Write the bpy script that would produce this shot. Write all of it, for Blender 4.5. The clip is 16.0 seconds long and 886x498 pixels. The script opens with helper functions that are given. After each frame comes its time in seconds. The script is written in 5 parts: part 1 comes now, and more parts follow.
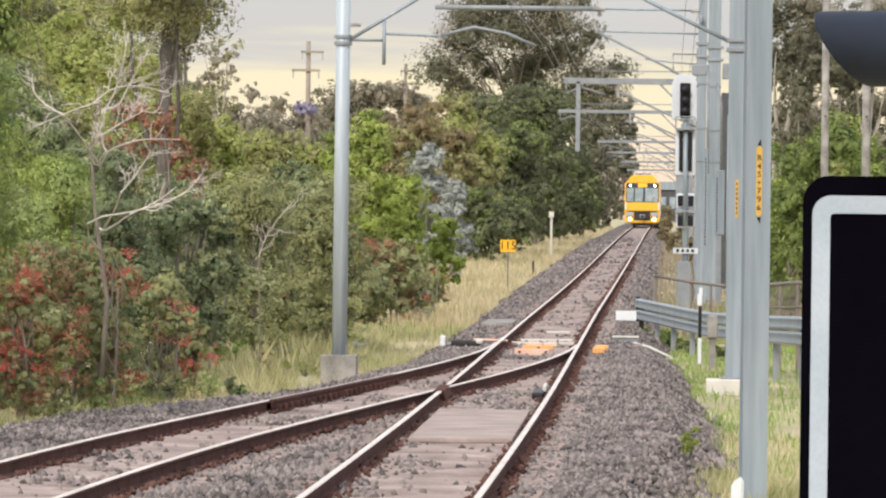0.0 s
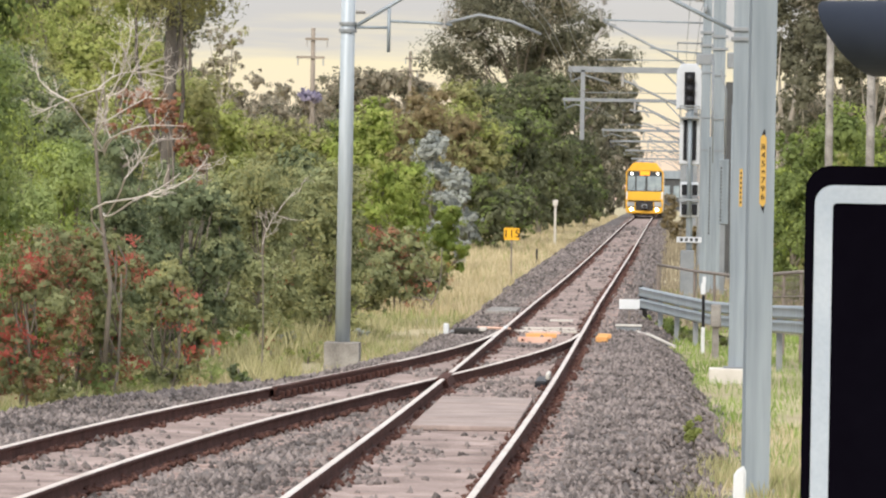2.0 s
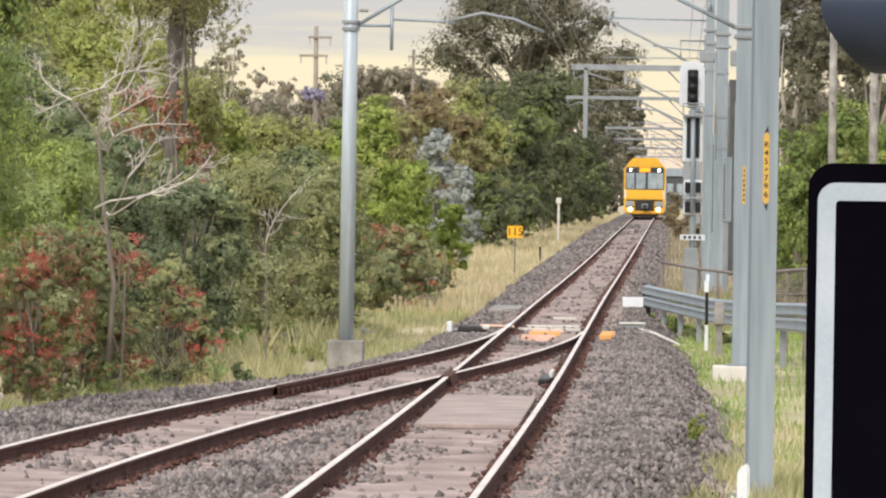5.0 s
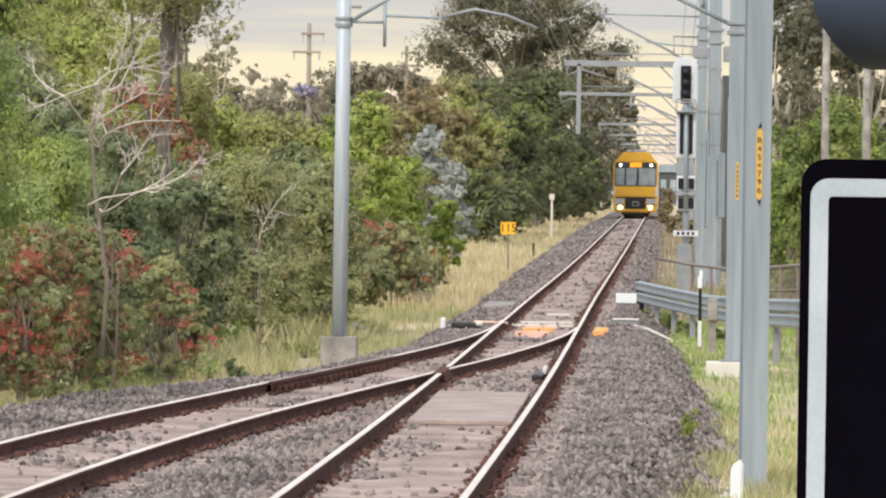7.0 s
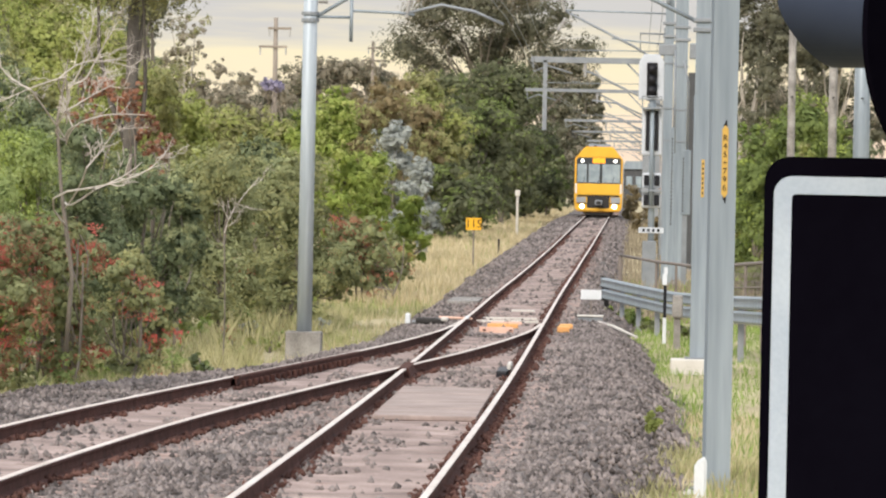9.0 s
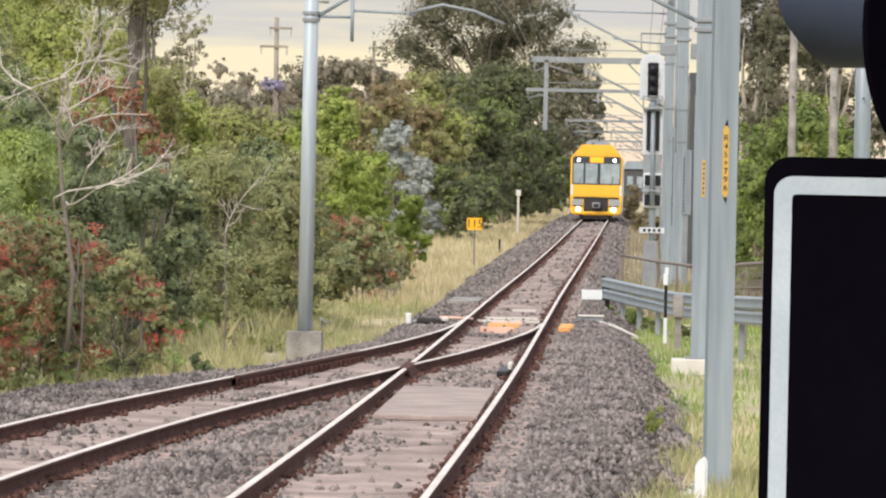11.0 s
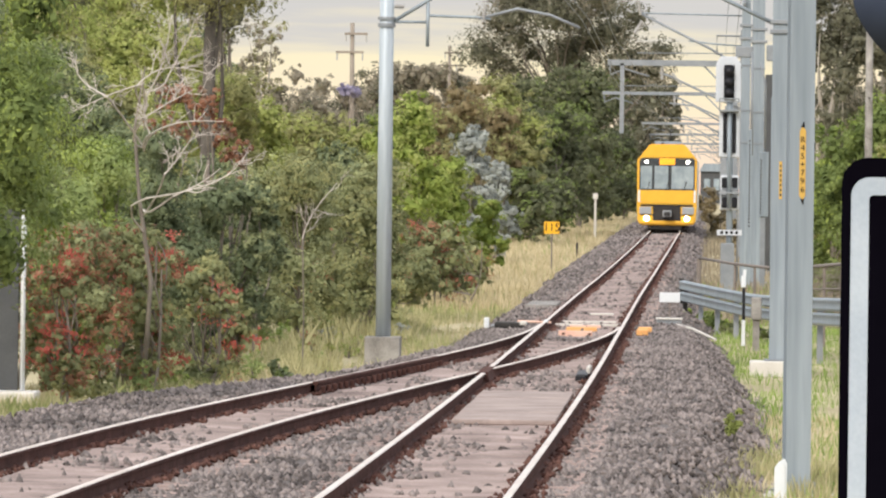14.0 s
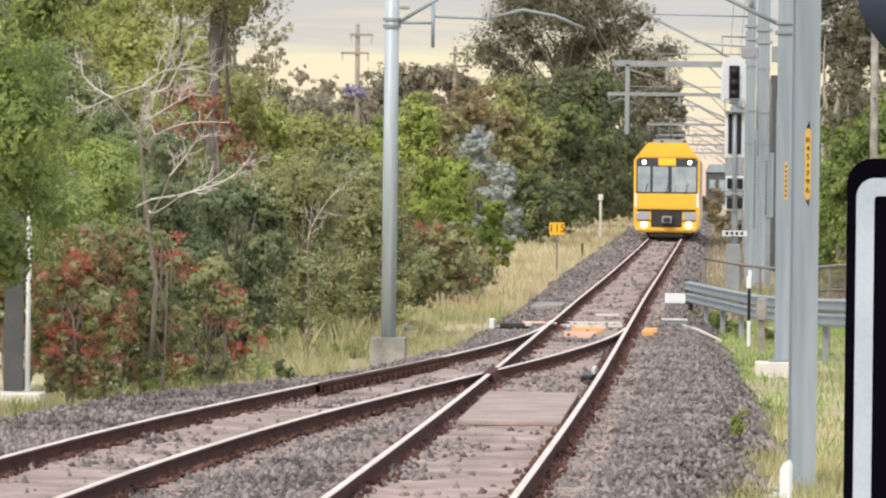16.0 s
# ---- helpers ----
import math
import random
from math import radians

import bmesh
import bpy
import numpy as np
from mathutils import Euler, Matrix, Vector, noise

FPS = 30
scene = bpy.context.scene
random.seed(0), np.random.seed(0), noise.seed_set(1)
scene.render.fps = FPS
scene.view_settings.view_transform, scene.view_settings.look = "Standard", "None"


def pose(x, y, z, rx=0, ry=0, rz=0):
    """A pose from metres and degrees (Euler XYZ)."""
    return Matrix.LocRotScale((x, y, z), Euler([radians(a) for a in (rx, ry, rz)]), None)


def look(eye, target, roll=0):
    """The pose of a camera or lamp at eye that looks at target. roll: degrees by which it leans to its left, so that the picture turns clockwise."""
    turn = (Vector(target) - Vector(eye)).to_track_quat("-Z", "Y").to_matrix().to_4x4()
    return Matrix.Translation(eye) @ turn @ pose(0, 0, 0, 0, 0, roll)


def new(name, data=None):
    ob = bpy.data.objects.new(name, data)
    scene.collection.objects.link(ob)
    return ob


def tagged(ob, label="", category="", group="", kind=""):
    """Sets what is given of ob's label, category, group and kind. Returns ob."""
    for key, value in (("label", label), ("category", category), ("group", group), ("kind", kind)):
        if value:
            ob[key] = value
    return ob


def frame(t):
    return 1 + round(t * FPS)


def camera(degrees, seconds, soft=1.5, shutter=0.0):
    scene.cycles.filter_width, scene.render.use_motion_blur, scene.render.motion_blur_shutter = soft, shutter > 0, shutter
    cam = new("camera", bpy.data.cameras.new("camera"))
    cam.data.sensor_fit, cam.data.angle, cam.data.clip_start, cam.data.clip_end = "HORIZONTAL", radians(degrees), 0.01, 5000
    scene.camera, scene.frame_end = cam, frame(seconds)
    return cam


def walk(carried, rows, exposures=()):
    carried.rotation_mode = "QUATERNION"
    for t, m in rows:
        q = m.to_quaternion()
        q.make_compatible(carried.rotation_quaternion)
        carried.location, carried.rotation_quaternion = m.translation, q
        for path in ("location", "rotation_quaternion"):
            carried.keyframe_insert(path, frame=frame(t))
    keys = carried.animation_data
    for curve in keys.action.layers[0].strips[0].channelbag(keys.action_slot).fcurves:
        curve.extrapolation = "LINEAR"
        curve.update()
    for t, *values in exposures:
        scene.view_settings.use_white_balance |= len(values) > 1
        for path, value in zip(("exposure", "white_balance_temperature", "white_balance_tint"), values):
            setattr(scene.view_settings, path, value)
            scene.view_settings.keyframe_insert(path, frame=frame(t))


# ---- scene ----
# ---- camera ----
H_EYE = 2.495
cam = camera(7.80, 16.0, soft=2.2)
ROWS = [
    (0.0, -0.0077, 1.8674, -0.3673, -0.6948),
    (0.5, -0.0056, 1.8800, -0.4138, -0.8678),
    (1.0, -0.0051, 1.8908, -0.4442, -0.9714),
    (1.5, -0.0053, 1.8892, -0.4631, -0.9265),
    (2.0, -0.0056, 1.9028, -0.4760, -0.9886),
    (2.5, -0.0055, 1.8883, -0.4798, -1.0400),
    (3.0, -0.0053, 1.8891, -0.4833, -1.0386),
    (3.5, -0.0054, 1.9044, -0.4858, -1.0208),
    (4.0, -0.0050, 1.9222, -0.4891, -0.9956),
    (6.5, -0.0050, 1.9224, -0.5113, -0.7629),
    (7.0, -0.0044, 1.8724, -0.5248, -0.8149),
    (7.5, -0.0048, 1.7563, -0.5349, -0.8774),
    (8.0, -0.0034, 1.6503, -0.5480, -1.0092),
    (8.5, -0.0020, 1.5680, -0.5579, -1.1419),
    (11.0, -0.0004, 1.5782, -0.5602, -1.1969),
    (11.5, -0.0020, 1.7206, -0.5540, -1.1255),
    (12.0, -0.0007, 1.8959, -0.5502, -1.0971),
    (12.5, -0.0009, 2.1154, -0.5386, -0.9220),
    (13.0, -0.0004, 2.2475, -0.5314, -0.8318),
    (13.5, -0.0014, 2.2646, -0.5264, -0.7056),
    (14.0, -0.0003, 2.2561, -0.5321, -0.6939),
    (14.5, -0.0002, 2.2341, -0.5314, -0.6693),
    (15.0, -0.0001, 2.2426, -0.5283, -0.5985),
    (15.5, -0.0001, 2.2646, -0.5240, -0.6696),
    (16.0, -0.0001, 2.3027, -0.5245, -0.6713),
]
walk(cam, [(t, pose(x, 0, H_EYE, 90 + pitch, roll, yaw)) for t, x, yaw, pitch, roll in ROWS])

# ---- sky and sun ----
SUN_EL, SUN_AZ = 38.0, 205.0   # a sun veiled by cloud, behind the camera and to its left; azimuth clockwise from +y
world = bpy.data.worlds.new("sky")
scene.world = world
world.use_nodes = True
wt = world.node_tree
wt.nodes.clear()


def wnode(kind, **inputs):
    n = wt.nodes.new(kind)
    for k, v in inputs.items():
        n.inputs[k].default_value = v
    return n


w_out, w_bg = wnode("ShaderNodeOutputWorld"), wnode("ShaderNodeBackground", Strength=1.0)
w_sky = wnode("ShaderNodeTexSky")
w_sky.sky_type, w_sky.sun_disc = "NISHITA", False
w_sky.sun_elevation, w_sky.sun_rotation = radians(SUN_EL), radians(SUN_AZ)
w_tc, w_sep = wnode("ShaderNodeTexCoord"), wnode("ShaderNodeSeparateXYZ")
w_map = wnode("ShaderNodeMapping", Scale=(9, 9, 90))
w_noise = wnode("ShaderNodeTexNoise", Scale=2.2, Detail=5.0, Roughness=0.55)
w_add = wnode("ShaderNodeMath")
w_add.operation = "MULTIPLY_ADD"
w_add.inputs[1].default_value = 0.026
w_sum = wnode("ShaderNodeMath")
w_sum.operation = "ADD"
w_ramp = wnode("ShaderNodeValToRGB")
# an evening overcast: peach at the horizon, pale yellow over it, lilac grey cloud above
stops = [(0.0, (0.90, 0.62, 0.50)), (0.05, (0.94, 0.70, 0.56)), (0.085, (0.93, 0.77, 0.56)), (0.115, (0.90, 0.79, 0.54)),
         (0.138, (0.58, 0.56, 0.55)), (0.3, (0.64, 0.65, 0.69)), (0.6, (0.95, 0.98, 1.05)), (1.0, (1.0, 1.04, 1.12))]
for k, (p, c) in enumerate(stops):
    e = w_ramp.color_ramp.elements[k] if k < 2 else w_ramp.color_ramp.elements.new(p)
    e.position, e.color = p, (*c, 1)
w_lift = wnode("ShaderNodeMath")
w_lift.operation = "POWER"
w_lift.inputs[1].default_value = 0.55
w_mix = wnode("ShaderNodeMix")
w_mix.data_type = "RGBA"
w_mix.inputs["Factor"].default_value = 0.9
w_dim = wnode("ShaderNodeMix")
w_dim.data_type, w_dim.blend_type = "RGBA", "MULTIPLY"
w_dim.inputs["Factor"].default_value = 1.0
w_dim.inputs["B"].default_value = (0.09, 0.09, 0.09, 1)
L = wt.links.new
L(w_tc.outputs["Generated"], w_sep.inputs[0])
L(w_tc.outputs["Generated"], w_map.inputs[0])
L(w_map.outputs[0], w_noise.inputs["Vector"])
L(w_noise.outputs["Fac"], w_add.inputs[0])
L(w_sep.outputs["Z"], w_add.inputs[2])
w_off = wnode("ShaderNodeMath")
w_off.operation, w_off.inputs[1].default_value = "SUBTRACT", 0.013
L(w_add.outputs[0], w_off.inputs[0])
w_off.use_clamp = True
L(w_off.outputs[0], w_lift.inputs[0])
L(w_lift.outputs[0], w_ramp.inputs[0])
L(w_sky.outputs[0], w_dim.inputs["A"])
L(w_dim.outputs["Result"], w_mix.inputs["A"])
L(w_ramp.outputs[0], w_mix.inputs["B"])
L(w_mix.outputs["Result"], w_bg.inputs["Color"])
L(w_bg.outputs[0], w_out.inputs[0])

sun = new("sun", bpy.data.lights.new("sun", "SUN"))
sun.data.energy, sun.data.angle, sun.data.color = 2.5, radians(22), (1.0, 0.92, 0.82)
az, el = radians(SUN_AZ), radians(SUN_EL)
sun.matrix_world = look((math.sin(az) * math.cos(el) * 50, math.cos(az) * math.cos(el) * 50, math.sin(el) * 50), (0, 0, 0))
scene.view_settings.exposure = 0.25


# ---- materials ----
def material(name, a, b, rough=0.8, metal=0.0, scale=6.0, bump=0.0, fine=40.0, island=0.0, emit=0.0, obj=False, spec=0.5, trans=0.0, stretch=1.0):
    """Two colours mixed by noise at two scales, with relief; stretch: streaks down the thing; island: brightness varied from piece to piece."""
    m = bpy.data.materials.new(name)
    m.use_nodes = True
    t = m.node_tree
    n, lk = t.nodes, t.links.new
    p = n["Principled BSDF"]
    p.inputs["Roughness"].default_value, p.inputs["Metallic"].default_value = rough, metal
    p.inputs["Specular IOR Level"].default_value = spec
    tc = n.new("ShaderNodeTexCoord")
    big, small = n.new("ShaderNodeTexNoise"), n.new("ShaderNodeTexNoise")
    big.inputs["Scale"].default_value, small.inputs["Scale"].default_value = scale, fine
    big.inputs["Detail"].default_value = 4
    mp = n.new("ShaderNodeMapping")
    mp.inputs["Scale"].default_value = (1, 1, stretch)
    lk(tc.outputs["Object"], mp.inputs["Vector"])
    for q in (big, small):
        lk(mp.outputs[0], q.inputs["Vector"])
    mix = n.new("ShaderNodeMix")
    mix.data_type = "RGBA"
    mix.inputs["A"].default_value, mix.inputs["B"].default_value = (*a, 1), (*b, 1)
    fac = n.new("ShaderNodeMath")
    fac.operation = "MULTIPLY_ADD"
    fac.use_clamp = True
    lk(small.outputs["Fac"], fac.inputs[0])
    fac.inputs[1].default_value = 0.8
    sub = n.new("ShaderNodeMath")
    sub.operation = "MULTIPLY_ADD"
    sub.inputs[1].default_value, sub.inputs[2].default_value = 1.8, -0.8
    lk(big.outputs["Fac"], sub.inputs[0])
    lk(sub.outputs[0], fac.inputs[2])
    last = fac.outputs[0]
    if island:
        g = n.new("ShaderNodeObjectInfo" if obj else "ShaderNodeNewGeometry")
        r = n.new("ShaderNodeMath")
        r.operation, r.use_clamp = "MULTIPLY_ADD", True
        lk(g.outputs["Random" if obj else "Random Per Island"], r.inputs[0])
        r.inputs[1].default_value = island
        s2 = n.new("ShaderNodeMath")
        s2.operation, s2.inputs[1].default_value = "SUBTRACT", island / 2
        lk(last, s2.inputs[0])
        lk(s2.outputs[0], r.inputs[2])
        last = r.outputs[0]
    lk(last, mix.inputs["Factor"])
    lk(mix.outputs["Result"], p.inputs["Base Color"])
    if bump:
        bp = n.new("ShaderNodeBump")
        bp.inputs["Strength"].default_value, bp.inputs["Distance"].default_value = bump, 0.02
        lk(small.outputs["Fac"], bp.inputs["Height"])
        lk(bp.outputs[0], p.inputs["Normal"])
    if emit:
        lk(mix.outputs["Result"], p.inputs["Emission Color"])
        p.inputs["Emission Strength"].default_value = emit
    if trans:
        tr = n.new("ShaderNodeBsdfTranslucent")
        lk(mix.outputs["Result"], tr.inputs["Color"])
        ms = n.new("ShaderNodeMixShader")
        ms.inputs[0].default_value = trans
        lk(p.outputs[0], ms.inputs[1])
        lk(tr.outputs[0], ms.inputs[2])
        lk(ms.outputs[0], n["Material Output"].inputs["Surface"])
    return m


def leafy(name, a, b, trans=0.28):
    return material(name, a, b, rough=0.8, scale=1.8, fine=2.6, island=0.12, spec=0.08, trans=trans)


M_GALV = material("galvanised_steel", (0.21, 0.25, 0.283), (0.355, 0.405, 0.445), 0.5, 0.2, 4.0, 0.05, 18, stretch=0.07)
# zinc colour lightened to make up for the thicket's shade on the round mast
M_TUBE = material("lightened_galvanised_tube", (0.33, 0.385, 0.425), (0.54, 0.60, 0.65), 0.5, 0.15, 9.0, 0.05, 26, stretch=0.05)
M_GALV_D = material("weathered_zinc", (0.20, 0.22, 0.24), (0.32, 0.34, 0.36), 0.6, 0.2, 2.0, 0.05, 30)
M_RUST = material("rail_rust", (0.050, 0.023, 0.019), (0.13, 0.064, 0.052), 0.9, 0.0, 3.0, 0.3, 60, spec=0.15)
# both railhead colours are warmed and brightened to imitate reflected evening sky
M_RAILTOP = material("polished_rail_sky_tint", (0.66, 0.57, 0.50), (0.88, 0.80, 0.73), 0.55, 0.6, 0.6, 0.0, 8)
M_RAILDULL = material("dull_rail_sky_tint", (0.62, 0.53, 0.46), (0.86, 0.77, 0.70), 0.58, 0.5, 0.5, 0.0, 8)
M_BALLAST = material("ballast_bed", (0.070, 0.058, 0.053), (0.19, 0.163, 0.150), 0.95, 0, 1.2, 1.0, 22)
M_STONE = material("ballast_stone", (0.060, 0.049, 0.045), (0.32, 0.27, 0.25), 0.95, 0, 0.5, 0.3, 50, island=0.9)
M_RUSTSTONE = material("rust_stained_stone", (0.050, 0.024, 0.019), (0.17, 0.088, 0.070), 0.95, 0, 0.5, 0.3, 50, island=0.8, spec=0.15)
M_FINES = material("dusty_track_bed", (0.13, 0.092, 0.080), (0.50, 0.385, 0.345), 0.95, 0, 1.0, 0.6, 30)
M_SLEEPER = material("dusty_concrete", (0.17, 0.122, 0.107), (0.40, 0.30, 0.267), 0.92, 0, 1.2, 0.3, 30, island=0.25, obj=True)
M_SLEEPER_ST = material("dusty_concrete_far", (0.17, 0.122, 0.107), (0.40, 0.30, 0.267), 0.92, 0, 1.2, 0.3, 30, island=0.25)
M_SLAB = material("dusty_smooth_concrete", (0.24, 0.19, 0.17), (0.44, 0.35, 0.315), 0.9, 0, 1.6, 0.15, 14)
M_CONC = material("footing_concrete", (0.11, 0.10, 0.092), (0.46, 0.435, 0.40), 0.9, 0, 2.6, 0.3, 40)
M_CONC_L = material("pale_concrete", (0.55, 0.52, 0.47), (0.72, 0.69, 0.64), 0.9, 0, 2.5, 0.2, 40)
M_GROUND = material("dry_grass_ground", (0.26, 0.225, 0.12), (0.58, 0.50, 0.32), 1.0, 0, 0.25, 0.6, 6)
M_STRAW = material("straw_grass", (0.46, 0.38, 0.22), (0.78, 0.68, 0.46), 0.9, 0, 0.3, 0, 3, island=0.7, trans=0.45, spec=0.1)
M_GRASS = material("fresh_grass", (0.16, 0.20, 0.07), (0.48, 0.52, 0.22), 0.9, 0, 0.35, 0, 3, island=0.7, trans=0.45, spec=0.1)
M_MIXED = material("half_dry_grass", (0.27, 0.26, 0.12), (0.66, 0.61, 0.36), 0.9, 0, 0.4, 0, 3, island=0.7, trans=0.45, spec=0.1)
M_BROWNWEED = material("withered_brown_weed", (0.20, 0.165, 0.115), (0.46, 0.40, 0.29), 0.9, 0, 0.4, 0, 3, island=0.7, trans=0.3, spec=0.1)
M_LUSH = material("lush_grass", (0.14, 0.23, 0.05), (0.42, 0.55, 0.16), 0.9, 0, 0.35, 0, 3, island=0.7, trans=0.45, spec=0.1)
M_YELLOW = material("train_yellow", (0.79, 0.43, 0.035), (0.88, 0.50, 0.05), 0.4, 0, 0.5, 0, 4)
M_SIGNYEL = material("sign_yellow", (0.80, 0.40, 0.01), (0.86, 0.46, 0.02), 0.5, 0, 2, 0, 10)
M_LABEL = material("weathered_label_yellow", (0.56, 0.34, 0.06), (0.66, 0.42, 0.10), 0.6, 0, 3, 0, 20)
M_ORANGE = material("orange_paint", (0.72, 0.34, 0.10), (0.85, 0.46, 0.18), 0.7, 0, 3, 0.1, 30)
M_SALMON = material("faded_orange_plate", (0.70, 0.42, 0.32), (0.80, 0.55, 0.43), 0.7, 0, 3, 0.1, 30)
M_WHITE = material("white_paint", (0.66, 0.69, 0.71), (0.78, 0.80, 0.82), 0.5, 0, 3, 0.05, 30)
M_SIGNAL = material("weathered_signal_white", (0.50, 0.53, 0.57), (0.64, 0.67, 0.71), 0.6, 0, 1.5, 0.05, 20)
M_BLACK = material("black_paint", (0.008, 0.008, 0.011), (0.016, 0.016, 0.020), 0.45, 0, 3, 0.0, 30, spec=0.3)
M_BOARD = material("matt_black_board", (0.0025, 0.002, 0.004), (0.004, 0.0035, 0.0065), 0.95, 0, 3, 0.0, 30, spec=0.0)
M_VISOR = material("black_visor", (0.026, 0.033, 0.052), (0.036, 0.045, 0.066), 0.6, 0, 3, 0.0, 30, spec=0.08)
M_DARK = material("dark_underframe", (0.018, 0.016, 0.015), (0.045, 0.04, 0.037), 0.8, 0, 4, 0.2, 30)
# pale blue-grey base colour stands in for sky reflected in the panes
M_SKYGLASS = material("windscreen", (0.19, 0.25, 0.28), (0.40, 0.46, 0.49), 0.12, 0, 1.0, 0, 4, spec=0.8)
M_BAND = material("dark_grey_gloss", (0.035, 0.04, 0.045), (0.07, 0.075, 0.08), 0.25, 0, 2, 0, 10)
M_STEEL = material("stainless_side", (0.45, 0.47, 0.49), (0.58, 0.60, 0.62), 0.35, 0.7, 1, 0, 20)
M_LAMP = material("headlight_lens", (1.0, 0.95, 0.82), (1.0, 0.97, 0.88), 0.3, emit=5)
M_DEST = material("destination_display", (0.95, 0.30, 0.01), (1.0, 0.42, 0.03), 0.5, 0, 8, 0, 30, emit=0.7)
M_REFL = material("white_retroreflective", (0.35, 0.41, 0.49), (0.46, 0.52, 0.59), 0.5, 0, 8, 0.05, 150)
M_WOOD = material("grey_timber_pole", (0.20, 0.17, 0.14), (0.36, 0.31, 0.26), 0.9, 0, 1.0, 0.2, 20)
M_BARK = material("grey_bark", (0.13, 0.11, 0.09), (0.30, 0.26, 0.22), 0.95, 0, 2.0, 0.5, 20)
M_DARKBARK = material("dark_gum_bark", (0.06, 0.052, 0.044), (0.17, 0.15, 0.13), 0.95, 0, 2.0, 0.5, 20)
M_PALEBARK = material("pale_gum_bark", (0.40, 0.36, 0.31), (0.62, 0.57, 0.50), 0.9, 0, 1.0, 0.2, 20)
M_DEAD = material("bleached_dead_wood", (0.40, 0.36, 0.32), (0.70, 0.64, 0.58), 0.95, 0, 2.0, 0.2, 20)
M_RUSTFENCE = material("rusty_pipe", (0.16, 0.13, 0.115), (0.28, 0.24, 0.21), 0.85, 0, 4, 0.2, 30)
M_PANEL = material("dark_grey_panel", (0.055, 0.058, 0.062), (0.085, 0.088, 0.09), 0.7, 0, 2, 0.1, 30)
M_INS = material("glazed_insulator", (0.34, 0.33, 0.32), (0.56, 0.55, 0.53), 0.3, 0, 5, 0, 30)
LEAF = {
    "dark": leafy("dark_green_leaf", (0.125, 0.140, 0.070), (0.49, 0.52, 0.27)),
    "bottle_green": leafy("bottle_green_leaf", (0.075, 0.098, 0.058), (0.29, 0.34, 0.19)),
    # lifted darks and extra translucency stand in for haze on the far crowns
    "deep": leafy("deep_green_leaf", (0.092, 0.102, 0.062), (0.27, 0.29, 0.17), 0.45),
    "mid": leafy("mid_green_leaf", (0.08, 0.115, 0.04), (0.32, 0.39, 0.135)),
    "olive": leafy("olive_leaf", (0.155, 0.16, 0.07), (0.50, 0.49, 0.23)),
    "fresh": leafy("fresh_green_leaf", (0.12, 0.18, 0.040), (0.47, 0.55, 0.145)),
    "lime": leafy("yellow_green_leaf", (0.17, 0.21, 0.06), (0.56, 0.60, 0.21)),
    "feather": leafy("feathery_green_leaf", (0.16, 0.22, 0.08), (0.54, 0.62, 0.26)),
    "brown": leafy("russet_leaf", (0.18, 0.145, 0.08), (0.43, 0.35, 0.205), 0.45),
    "rust": leafy("red_brown_leaf", (0.20, 0.095, 0.058), (0.50, 0.255, 0.165)),
    "straw": leafy("withered_leaf", (0.24, 0.17, 0.12), (0.50, 0.38, 0.29)),
    "grey": leafy("blue_grey_leaf", (0.27, 0.29, 0.27), (0.55, 0.58, 0.54)),
    # gum and far: air haze put into paler, low-contrast leaf colours
    "gum": leafy("dull_gum_leaf", (0.10, 0.102, 0.074), (0.29, 0.285, 0.195), 0.45),
    "far": leafy("haze_tinted_gum_leaf", (0.27, 0.245, 0.19), (0.50, 0.45, 0.35), 0.5),
    "mauve": leafy("mauve_blossom", (0.26, 0.24, 0.36), (0.44, 0.41, 0.54)),
    "red": leafy("red_bottlebrush_flower", (0.40, 0.085, 0.07), (0.72, 0.23, 0.18)),
}


# ---- building helpers ----
def mesh_object(name, verts, faces, mats, parent=None, idx=None, smooth=False):
    me = bpy.data.meshes.new(name)
    me.from_pydata([tuple(v) for v in verts], [], [tuple(f) for f in faces])
    for m in (mats if isinstance(mats, (list, tuple)) else [mats]):
        me.materials.append(m)
    if idx is not None:
        me.polygons.foreach_set("material_index", np.asarray(idx, dtype=np.int32))
    if smooth:
        me.polygons.foreach_set("use_smooth", np.ones(len(me.polygons), dtype=bool))
    me.update()
    ob = new(name, me)
    if parent:
        ob.parent = parent
    return ob


def part(name, bm, mat, parent=None, label="", smooth=False):
    me = bpy.data.meshes.new(name)
    bmesh.ops.recalc_face_normals(bm, faces=bm.faces)
    if smooth:
        for f in bm.faces:
            f.smooth = True
    bm.to_mesh(me)
    bm.free()
    me.materials.append(mat)
    ob = new(name, me)
    if parent:
        ob.parent = parent
    return tagged(ob, label)


def thing(name, at, label, category, group="", kind="", rz=0):
    e = new(name)
    e.matrix_basis = pose(*at, 0, 0, rz)
    e.empty_display_size = 0.2
    return tagged(e, label, category, group, kind)


def box(size, at=(0, 0, 0), bevel=0.0, bm=None, rot=None):
    bm = bm or bmesh.new()
    m = Matrix.Translation(at) @ (rot or Matrix()) @ Matrix.Diagonal((*size, 1))
    r = bmesh.ops.create_cube(bm, size=1, matrix=m)
    if bevel:
        es = {e for v in r["verts"] for e in v.link_edges}
        bmesh.ops.bevel(bm, geom=list(es), offset=bevel, segments=2, affect="EDGES", profile=0.5)
    return bm


